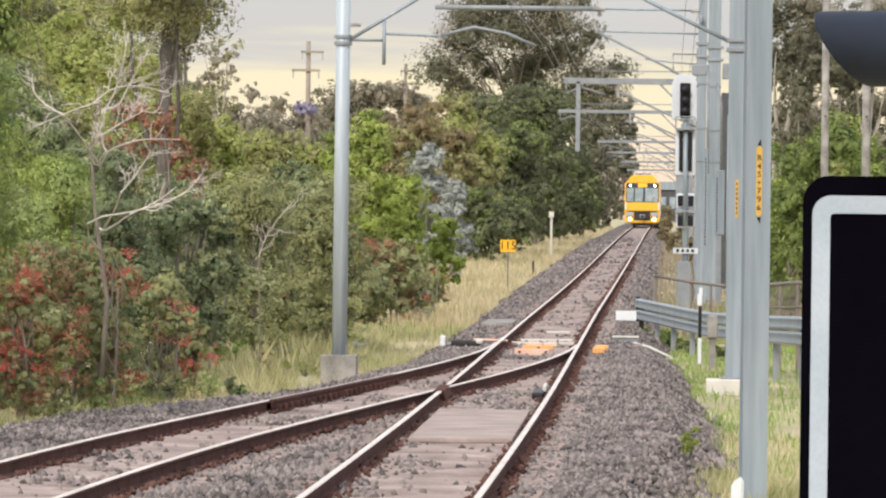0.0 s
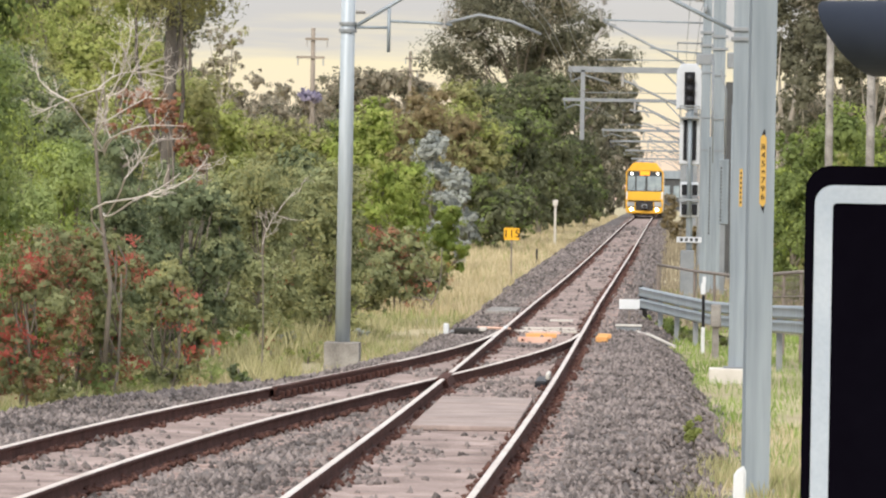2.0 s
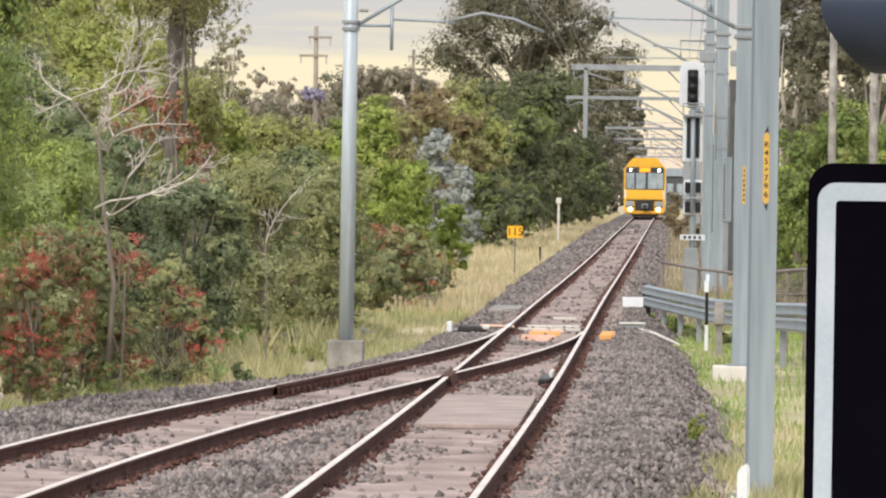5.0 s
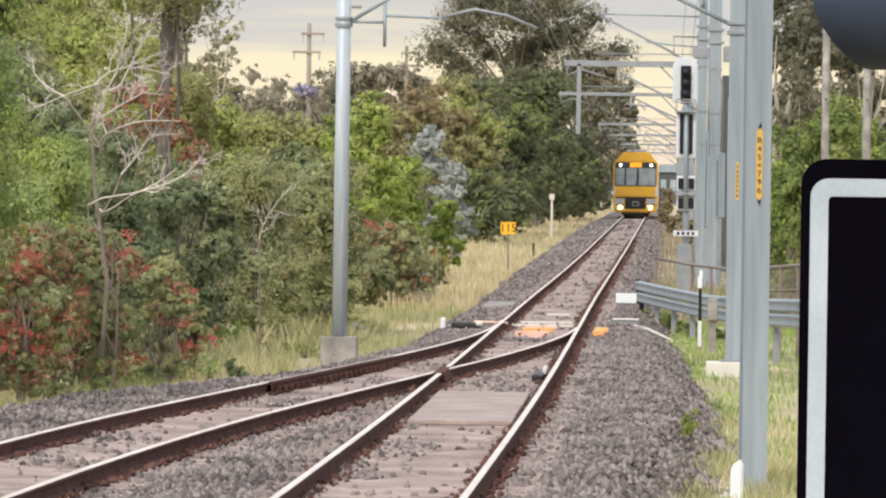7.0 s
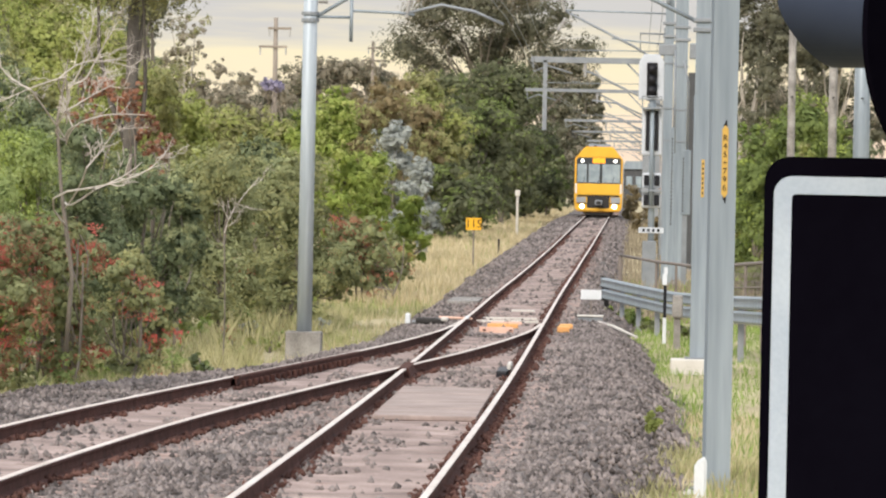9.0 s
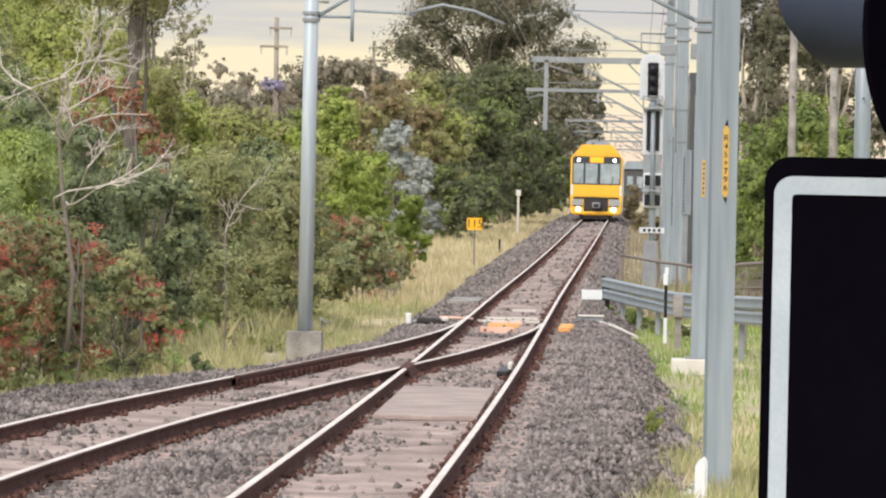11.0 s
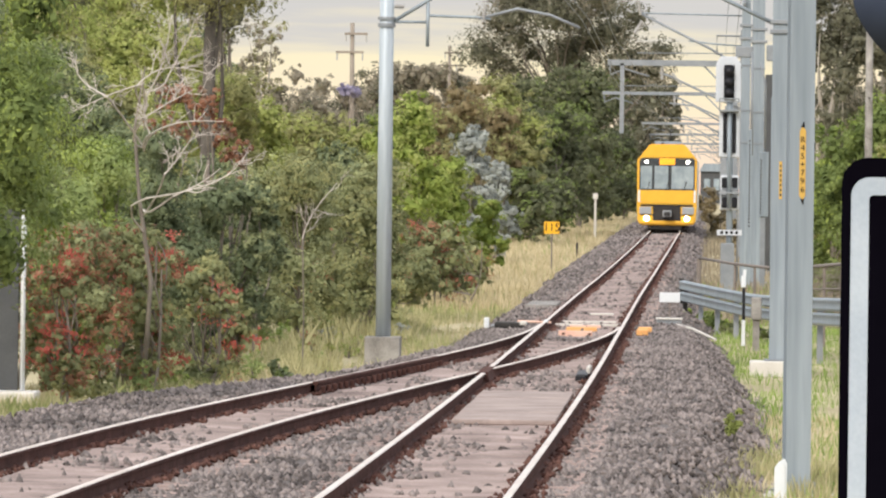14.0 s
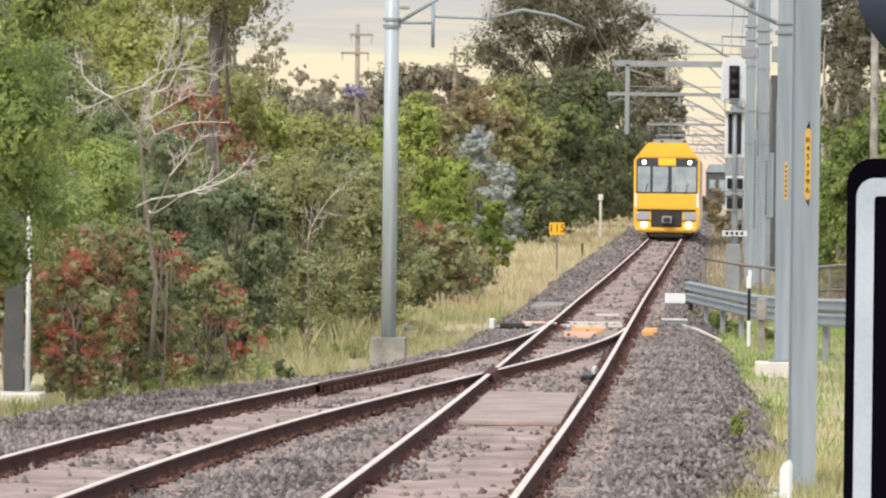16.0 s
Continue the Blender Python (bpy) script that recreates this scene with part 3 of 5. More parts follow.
def tree(name, label, category, leaf, x, y, h, w, base=0.08, lobes=24, seed=1, bark=None, clump=0.17, top=0.5, cover=4.8, size=None, aspect=0.42, droop=0.0, flower=None, flowers=0, limbs=9, group="", flat=0.85, stems=1, second=None, core=0.46, rads=(0.13, 0.26)):
    rng = np.random.default_rng(seed)
    g = ground_z(x, y) if abs(x) < 60 and y < 700 else -0.6 + climb(y)
    t = thing(name, (x, y, g - 0.03), label, category, group)
    h -= g
    size = size or max(0.075, y * 0.00064)
    lb = lumps(rng, w, h * base, h, lobes, top, rads)
    if core:
        inner_leaves(rng, lb, size, LEAF[leaf], t, flat)
    n = int(cover * (w * h * (1 - base)) / (size * size * aspect))
    n = min(n, 48000 if h > 15 else 21000 if y < 150 else 15000)
    P, D, which = crown_points(rng, lb, n, clump, flat)
    P[:, 2] = np.maximum(P[:, 2], 0.02)
    keep = (D[:, 1] < 0.2) | (rng.random(len(P)) < 0.5)   # thinner on the side away from the light
    P, D, which = P[keep], D[keep], which[keep]
    if second:   # the second colour gathers on some of the boughs
        cut = rng.random(len(P)) < np.where(rng.random(len(lb)) < 0.33, 0.72, 0.06)[which]
        leaves("crown", P[cut] + D[cut] * w * 0.02, D[cut], size, LEAF[second], t, rng, aspect, droop)
        P, D = P[~cut], D[~cut]
    leaves("crown", P, D, size, LEAF[leaf], t, rng, aspect, droop)
    bark = bark or M_BARK
    for s in range(stems):
        foot = np.array([rng.normal(0, 0.12 * w) if stems > 1 else 0, rng.normal(0, 0.1 * w) if stems > 1 else 0, -0.05])
        headp = np.array([foot[0] * 1.5 + rng.normal(0, 0.05 * w), foot[1], h * 0.72])
        r0 = max(0.03, 0.018 * h / math.sqrt(stems))
        pts, rad = limb(rng, foot, headp, r0, r0 * 0.35, 0.05, 7)
        bm = tube(pts, rad, 7)
        for lobe in rng.choice(len(lb), min(limbs, len(lb)), replace=False):
            c = lb[lobe][0]
            k = int(np.clip(7 * (c[2] / h) * 0.8, 1, 6))
            p2, r2 = limb(rng, pts[k], c, rad[k] * 0.5, 0.012, 0.10, 4)
            tube(p2, r2, 5, bm)
        part("trunk", bm, bark, t, smooth=True)
    if flowers:
        c, d, _ = crown_points(rng, lb, flowers, 0.0, flat, per=1)
        keep = c[:, 1] < 0.25 * w
        c, d = c[keep] + d[keep] * 0.06, d[keep]
        P = np.repeat(c, 40, 0) + rng.normal(0, 1, (len(c) * 40, 3)) * np.array([0.10, 0.09, 0.06])
        leaves("blossom", P, np.repeat(d, 40, 0), 0.075, LEAF["red"], t, rng, 0.35, label="red bottlebrush flower spikes")
    return t


KINDS = {
    # kind: name, label, category, options
    "bottle": ("bottlebrush_shrub", "dense bottlebrush shrub with red flower spikes and russet tips", "shrub", dict(leaf="dark", second="rust", base=0.0, flowers=24, top=0.7, stems=2, aspect=0.34)),
    "bush": ("bottlebrush_shrub", "dense dark green shrub with a few red flowers", "shrub", dict(leaf="dark", second="olive", base=0.0, flowers=10, top=0.7, stems=2, aspect=0.36)),
    "dome": ("rounded_shrub", "large rounded dull green shrub", "shrub", dict(leaf="dark", second="olive", base=0.0, lobes=24, top=0.75, stems=2, aspect=0.36)),
    "rustbush": ("bottlebrush_shrub", "russet-tipped bottlebrush shrub at the end of the thicket", "shrub", dict(leaf="dark", second="rust", base=0.0, flowers=12, top=0.7, stems=3)),
    "fresh": ("broadleaf_tree", "bushy bright green tree with foliage to the ground", "tree", dict(leaf="fresh", second="lime", base=0.02, lobes=24, top=0.42, clump=0.22)),
    "lime": ("broadleaf_tree", "yellow-green leafy tree in the thicket", "tree", dict(leaf="lime", second="olive", base=0.1, top=0.5)),
    "feather": ("feathery_tree", "light green feathery-leaved tree with drooping sprays", "tree", dict(leaf="feather", second="fresh", base=0.05, lobes=24, top=0.55, aspect=0.25, droop=1.0, clump=0.3)),
    "olive": ("broadleaf_tree", "olive green tree in the thicket", "tree", dict(leaf="olive", second="lime", base=0.08, top=0.6)),
    "dark": ("broadleaf_tree", "dense dark green leafy tree", "tree", dict(leaf="bottle_green", second="dark", base=0.02, top=0.6, lobes=22)),
    "deep": ("broadleaf_tree", "tall deep green tree beside the far line", "tree", dict(leaf="deep", second="mid", base=0.02, top=0.6, lobes=24)),
    "gum": ("gum_tree", "tall gum tree with dark trunk", "tree", dict(leaf="gum", second="olive", base=0.3, top=0.8, lobes=22)),
    "talltrunk": ("gum_tree", "tall gum tree with a stout dark bare trunk", "tree", dict(leaf="olive", second="gum", base=0.5, top=0.85, lobes=20, limbs=4, bark=M_DARKBARK)),
    "gumsparse": ("gum_tree", "thin gum tree with sparse crown and pale limbs", "tree", dict(leaf="far", second="olive", base=0.25, top=0.7, lobes=20, cover=2.4, core=0, bark=M_PALEBARK, limbs=16, clump=0.16)),
    "far": ("gum_tree", "distant gum tree with haze tinted into its leaf colour", "tree", dict(leaf="far", second="gum", base=0.2, top=0.8, cover=5.5, core=0.42, rads=(0.15, 0.28))),
    "brown": ("broadleaf_tree", "russet brown-green bushy tree", "tree", dict(leaf="brown", second="olive", base=0.03, top=0.6)),
    "grey": ("grey_shrub", "silvery blue-grey wattle shrub", "shrub", dict(leaf="grey", base=0.02, top=0.45, lobes=27)),
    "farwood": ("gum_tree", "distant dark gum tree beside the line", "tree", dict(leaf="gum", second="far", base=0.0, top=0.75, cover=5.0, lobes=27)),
    "rusty": ("russet_shrub", "shrub with a dying red-brown top among dead boughs", "shrub", dict(leaf="rust", second="straw", base=0.76, top=0.9, cover=6.0, core=0, lobes=12, limbs=3)),
    "dense": ("broadleaf_tree", "dense rounded mid-green tree behind the guard rail", "tree", dict(leaf="mid", second="fresh", base=0.02, core=0.35, top=0.6, lobes=26, cover=6.5)),
    "backgum": ("gum_tree", "tall gum tree with haze-tinted leaves and pale trunk behind the poles", "tree", dict(leaf="gum", second="far", base=0.12, top=0.8, lobes=24, cover=4.5, core=0.4, bark=M_PALEBARK, limbs=12)),
    "scrub": ("low_scrub", "low withered brown scrub beside the line", "shrub", dict(leaf="brown", second="far", base=0.0, top=0.8, lobes=14, limbs=3)),
    "conifer": ("conifer", "narrow dark green conifer", "tree", dict(leaf="dark", base=0.0, top=0.6, cover=4.0)),
}
THICKET_NEAR = [   # kind, x, y, height of the top, width
    ("bottle", -9.5, 89, 1.8, 1.5), ("bottle", -8.7, 90, 2.1, 1.8), ("feather", -10.1, 92, 4.3, 1.6), ("feather", -9, 92, 2.7, 1.6),
    ("feather", -9.75, 93, 4.0, 1.5), ("bottle", -8.3, 95, 2.3, 1.7), ("feather", -9.1, 99, 3.3, 1.7), ("dark", -9.3, 101, 2.5, 1.5),
    ("bush", -8.0, 94, 2.0, 1.0), ("bush", -7.4, 97, 1.6, 1.2), ("bush", -7.2, 101, 1.0, 0.7), ("bottle", -8.5, 87, 1.7, 0.9), ("dark", -9, 107, 3.6, 2.1), ("dark", -8, 109, 3.1, 2), ("rusty", -7.9, 110, 3.4, 0.7),
    ("bush", -8.7, 110.1, 1.7, 2.1), ("rusty", -8.4, 112, 4.3, 0.9), ("rusty", -9.2, 113, 4.4, 1), ("dark", -9.9, 116, 3.8, 3.2),
    ("dark", -7.9, 116, 2.6, 1.6), ("dark", -11.4, 118, 4.7, 2.9), ("bush", -8.7, 122.1, 1.5, 2.1), ("dome", -7.9, 124, 3.4, 3.2),
]
THICKET_MIDDLE = [   # kind, x, y, height of the top, width
    ("dark", -9.3, 128, 3.3, 2.9), ("dark", -12.8, 128, 5.5, 2.9), ("bush", -8.1, 130.8, 2.1, 2.5), ("talltrunk", -10.7, 142, 12.5, 4.6), ("olive", -13, 135, 8, 3.5),
    ("dome", -7, 136, 3.3, 2.7), ("bush", -7.4, 139.5, 1.4, 2.8), ("bush", -6.9, 150, 1.3, 2.6), ("lime", -13.9, 150, 7.6, 3.4),
    ("dark", -16, 150, 7.6, 4.2), ("lime", -13.3, 160, 9.2, 4.6), ("olive", -12, 165, 5.7, 3.2), ("rustbush", -6.8, 168, 1.8, 2.5),
    ("lime", -11.4, 170, 5, 3), ("gum", -16.8, 170, 10.3, 3.8), ("lime", -13.2, 175, 6.7, 3.7), ("bush", -6.4, 176, 1.2, 1.7),
    ("gum", -13.7, 180, 10.6, 3.4), ("dark", -13.8, 190, 5.9, 4.3), ("olive", -17.9, 195, 9.7, 5.6), ("fresh", -8.7, 196, 5.6, 3.2),
]
THICKET_BACK = [   # kind, x, y, height of the top, width
    ("fresh", -9.7, 200, 5.1, 2.4), ("olive", -13.3, 200, 4.4, 4.5), ("fresh", -7.8, 204, 3.7, 2.8), ("dark", -16.3, 205, 8.3, 5.9),
    ("fresh", -6.7, 206, 2.3, 1.9), ("dark", -12.1, 215, 4.3, 4.9), ("olive", -13.5, 225, 5.5, 4.7), ("gumsparse", -15.6, 230, 9.4, 2.6),
    ("lime", -12.4, 232, 5.2, 3), ("grey", -8.4, 240, 5.2, 2.7), ("grey", -7.7, 250, 3.8, 2.2), ("brown", -12, 290, 6.1, 3.5),
    ("brown", -11.2, 300, 7.8, 4.7), ("deep", -8.2, 300, 3.8, 4.2), ("brown", -9.8, 310, 6.5, 4), ("deep", -13.5, 320, 6.7, 5.6),
    ("olive", -11.5, 325, 7.1, 4.5), ("far", -19.7, 330, 7.9, 4.3), ("deep", -16.5, 330, 7.1, 6.3), ("deep", -7.9, 330, 3.2, 5.5),
]
WOOD_NEAR = [   # kind, x, y, height of the top, width
    ("olive", -10.1, 335, 8.9, 5.5), ("deep", -7.4, 345, 7.3, 5.1), ("far", -19.8, 350, 8.9, 4.6), ("deep", -9.9, 360, 7.6, 5),
    ("far", -23.4, 370, 10, 4.5), ("deep", -6.9, 385, 10.6, 7), ("deep", -9.7, 390, 9.8, 5.4), ("deep", -7.3, 400, 6.5, 5.6),
    ("deep", -8.2, 400, 9, 5.2), ("far", -21.2, 430, 11.5, 5.2), ("far", -18.7, 430, 11.2, 5.2), ("deep", -6.9, 430, 3.5, 5.2),
    ("deep", -5.9, 440, 7.9, 5.7), ("far", -17.2, 450, 11.3, 5.1), ("conifer", -5.2, 450, 4.6, 2.9), ("deep", -6.6, 460, 11.6, 5.2),
    ("deep", -4.4, 480, 6.2, 3.8), ("farwood", -5.4, 500, 7.6, 4.3), ("farwood", -3.9, 520, 8.1, 5.4), ("farwood", -5.1, 560, 12.2, 5.4),
]
WOOD_MIDDLE = [   # kind, x, y, height of the top, width
    ("farwood", -5.8, 600, 15.7, 6.3), ("farwood", -4.3, 620, 13.2, 5.9), ("farwood", -3.9, 640, 15.7, 5.3), ("farwood", -3, 640, 7.4, 2.8),
    ("farwood", -5.2, 1000, 14.2, 6.1), ("farwood", -8.7, 1050, 20.6, 10), ("farwood", -6.5, 1100, 24.6, 8.6), ("farwood", -4.7, 1150, 11.2, 4),
]
RIGHT_SIDE = [   # kind, x, y, height of the top, width
    ("scrub", 0.7, 420, 2.1, 1.3), ("scrub", 1.2, 360, 1.9, 1.5), ("scrub", 1.1, 620, 3.1, 1.8), ("scrub", 0.1, 560, 2.3, 1.3), ("scrub", 1.7, 300, 1.5, 1.6),
    ("olive", 3.8, 190, 2.4, 2.5), ("olive", 4.3, 186, 1.8, 2.4), ("lime", 3.8, 132, 3.6, 0.9), ("dark", 6.5, 185, 4.5, 2.4),
    ("olive", 6.7, 330, 7.5, 3.4), ("far", 8.4, 340, 9.4, 7.1), ("dense", 4.4, 175, 5.5, 3.8), ("dense", 3.6, 178, 4.6, 1.9),
    ("dense", 5.7, 180, 4.9, 2.5), ("backgum", 6.6, 300, 13.3, 5.2), ("backgum", 9, 310, 13.2, 5.9), ("backgum", 10.5, 300, 12.8, 5.2),
    ("backgum", 6.2, 320, 11.8, 3.3),
]
PLANTS = THICKET_NEAR + THICKET_MIDDLE + THICKET_BACK + WOOD_NEAR + WOOD_MIDDLE + RIGHT_SIDE


def build_plants():
    for k, (kind, x, y, h, w) in enumerate(PLANTS):
        name, label, cat, opt = KINDS[kind]
        o = dict(opt)
        leaf = o.pop("leaf")
        if x < 0 and y > 200:   # clear of the line
            x = min(x, main_x(y) - 2.3 - 0.46 * w)
        side = "lineside thicket" if x < 0 else "trees beyond the guard rail"
        tree(name, label, cat, leaf, x, y, h, w, seed=100 + k, group=side, **o)
    # the tall gum over the line, an open crown of separate masses
    rng = random.Random(11)
    # a hanging spray of leaves from a tree close by
    tree("feathery_tree", "light green tree with hanging sprays in front of a post", "tree", "mid", -9.0, 80.0, 6.8, 3.2, base=0.2, limbs=0, cover=6.5, lobes=24, seed=21, top=0.8, second="fresh", aspect=0.25, droop=1.2, clump=0.28, group="lineside thicket")
    tree("feathery_tree", "low leafy bough of a green tree in front of a post", "tree", "feather", -9.05, 82.0, 4.8, 2.3, base=0.30, limbs=0, lobes=26, seed=26, top=0.9, second="fresh", droop=1.2, cover=6.0, group="lineside thicket")
    tree("young_shrub", "small dark green shrub in the dry grass", "shrub", "bottle_green", -6.06, 94.0, 0.14, 0.50, base=0.0, lobes=10, seed=22, second="mid", limbs=0, core=0.3, cover=8.0, size=0.06, group="lineside thicket")
    tree("weed", "tall yellow-green weed growing at the ballast edge", "plant", "lime", 0.41, 74.0, 0.10, 0.26, base=0.0, lobes=12, seed=23, top=0.9, limbs=0, core=0.3, cover=14.0, size=0.04, group="weeds")
    tree("weed", "low green weed growing at the ballast edge", "plant", "feather", 0.25, 66.0, -0.36, 0.5, base=0.0, lobes=8, seed=24, top=0.9, limbs=0, core=0, size=0.06, group="weeds")
    for k in range(22):
        y = 84 + 62 * (k / 21) ** 1.1 + rng.uniform(-1.5, 1.5)
        x = -8.3 + (y - 84) * 0.022 + rng.uniform(-0.45, 0.75)
        hh = ground_z(x, y) + rng.uniform(0.25, 0.75)
        tree("low_weed", "low leafy weed in the grass before the thicket", "plant", rng.choice(["dark", "feather", "mid", "olive", "dark"]), x, y, hh, rng.uniform(0.45, 1.0), base=0.0, lobes=9, seed=300 + k, top=0.8, second=rng.choice(["olive", "fresh", "rust"]), limbs=0, core=0, size=0.075, group="low weeds")
    for k in range(26):
        y = rng.uniform(97, 138)
        x = rng.uniform(-7.9 + 0.02 * (y - 97), -6.1 + 0.012 * (y - 97))
        tree("low_weed", "pale leafy weed standing in the dry grass", "plant", rng.choice(["feather", "lime", "olive", "grey", "feather"]), x, y, ground_z(x, y) + rng.uniform(0.2, 0.5), rng.uniform(0.25, 0.6), base=0.0, lobes=8, seed=400 + k, top=0.9, second=rng.choice(["olive", "lime"]), limbs=0, core=0, size=0.055, aspect=0.3, group="low weeds")
    for k, (x, y) in enumerate(((-0.05, 146.5), (0.45, 142.0), (0.75, 138.5), (0.2, 150.5), (1.5, 131.0), (3.0, 150.0), (3.5, 140.0))):
        tree("low_weed", "dark green weed growing under the guard rail", "plant", "mid" if k % 2 else "dark", x, y, ground_z(x, y) + 0.45, 0.8, base=0.0, lobes=8, seed=340 + k, top=0.8, second="fresh", limbs=0, core=0.3, size=0.085, group="low weeds")
    tree("jacaranda_tree", "mauve-blossomed jacaranda tree seen over the thicket", "tree", "mauve", -15.4, 285.0, 7.2, 1.7, base=0.90, lobes=12, seed=25, top=0.9, group="lineside thicket")
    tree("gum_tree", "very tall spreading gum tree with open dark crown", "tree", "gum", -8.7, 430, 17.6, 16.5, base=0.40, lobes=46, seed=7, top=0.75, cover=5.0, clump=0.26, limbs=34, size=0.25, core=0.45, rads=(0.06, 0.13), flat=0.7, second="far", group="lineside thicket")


def dead_branches():
    """Bleached leafless boughs standing out of the thicket."""
    rng = np.random.default_rng(31)

    def grow(bm, p, d, ln, r, depth):
        q = p + d * ln
        pts, rad = limb(rng, p, q, r, r * 0.6, 0.17, 5)
        tube(pts, rad, 5, bm, cap=False)
        if depth == 0:
            return
        for k in range(3 if depth > 1 else 4):
            e = d + rng.normal(0, 0.55, 3) * np.array([1, 0.5, 0.8])
            e /= np.linalg.norm(e)
            s = pts[2 + int(rng.integers(0, 4))]
            grow(bm, s, e, ln * rng.uniform(0.35, 0.75), r * 0.62, depth - 1)

    def bough(bm, p, v, dep, r=0.013):
        ln = np.linalg.norm(v)
        pts, rad = limb(rng, p, p + v, r, 0.006, 0.07, 7)
        tube(pts, rad, 6, bm, cap=False)
        for k in range(3 + 2 * dep):
            e = v / ln + rng.normal(0, 0.6, 3) * np.array([1, 0.5, 1]) + np.array([0, 0, 0.15])
            grow(bm, pts[1 + int(rng.integers(0, 6))], e / np.linalg.norm(e), min(0.30, ln * rng.uniform(0.15, 0.42)), 0.0062, min(dep - 1, 2))

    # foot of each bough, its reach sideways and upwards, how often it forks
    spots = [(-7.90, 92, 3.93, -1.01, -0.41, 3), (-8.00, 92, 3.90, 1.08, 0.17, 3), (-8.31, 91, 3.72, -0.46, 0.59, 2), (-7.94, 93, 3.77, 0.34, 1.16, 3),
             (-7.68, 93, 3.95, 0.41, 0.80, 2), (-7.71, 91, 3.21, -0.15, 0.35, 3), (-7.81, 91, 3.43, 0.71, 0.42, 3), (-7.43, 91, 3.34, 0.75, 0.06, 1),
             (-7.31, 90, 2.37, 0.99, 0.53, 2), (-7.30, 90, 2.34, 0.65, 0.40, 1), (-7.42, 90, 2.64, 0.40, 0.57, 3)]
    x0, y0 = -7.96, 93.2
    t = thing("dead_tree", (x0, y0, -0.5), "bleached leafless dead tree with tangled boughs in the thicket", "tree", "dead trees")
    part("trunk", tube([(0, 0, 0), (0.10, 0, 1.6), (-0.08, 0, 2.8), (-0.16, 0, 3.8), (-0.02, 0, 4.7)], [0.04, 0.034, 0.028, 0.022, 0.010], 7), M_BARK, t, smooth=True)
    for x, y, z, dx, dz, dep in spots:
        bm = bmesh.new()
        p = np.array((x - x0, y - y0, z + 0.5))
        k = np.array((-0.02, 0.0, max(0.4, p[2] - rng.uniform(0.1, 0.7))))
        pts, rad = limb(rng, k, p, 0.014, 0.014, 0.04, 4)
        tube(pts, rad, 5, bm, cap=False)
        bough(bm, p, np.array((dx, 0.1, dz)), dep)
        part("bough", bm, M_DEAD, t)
    t = thing("dead_tree", (-6.34, 104.0, -0.45), "thin leafless dead sapling leaning out of a shrub", "tree", "dead trees")
    part("trunk", tube([(0, 0.3, 0), (0.02, 0.2, 0.8), (0, 0, 2.11)], [0.014, 0.012, 0.012], 5), M_BARK, t)
    bm = bmesh.new()
    bough(bm, np.array((0, 0, 2.11)), np.array((0.54, 0.1, 0.91)), 2, 0.010)
    part("bough", bm, M_DEAD, t)


def blades(name, label, mat, n, region, h0, h1, wd, seed, dens=None):
    """Grass: single bent blades over a region (x0(y), x1(y), y0, y1)."""
    rng = np.random.default_rng(seed)
    fx0, fx1, y0, y1 = region
    P = []
    for _ in range(n):
        y = y0 + (y1 - y0) * rng.random() ** 1.3
        x = fx0(y) + (fx1(y) - fx0(y)) * rng.random()
        if dens and noise.noise((x * 0.7, y * 0.25, 4.0 + seed)) < dens:
            continue
        P.append((x, y, ground_z(x, y) - 0.02))
    P = np.array(P)
    n = len(P)
    hh = (h0 + (h1 - h0) * rng.random((n, 1)) ** 1.5)
    a = rng.random(n) * 6.283
    s = np.stack([np.cos(a), np.sin(a) * 0.4, 0 * a], 1) * (wd * (0.6 + 0.8 * rng.random((n, 1)))) * (P[:, 1:2] / 110) ** 0.8
    lean = rng.normal(0, 0.17, (n, 3)) * hh
    lean[:, 2] = 0
    up = np.array([0, 0, 1.0]) * hh
    V = np.stack([P - s / 2, P + s / 2, P + up + lean, P - s * 0.35 + up * 0.55 + lean * 0.35], 1).reshape(-1, 3)
    T = (np.array([(0, 1, 2, 3)])[None] + 4 * np.arange(n)[:, None, None]).reshape(-1, 4)
    stuff(name, V, T, mat, label, "grass")


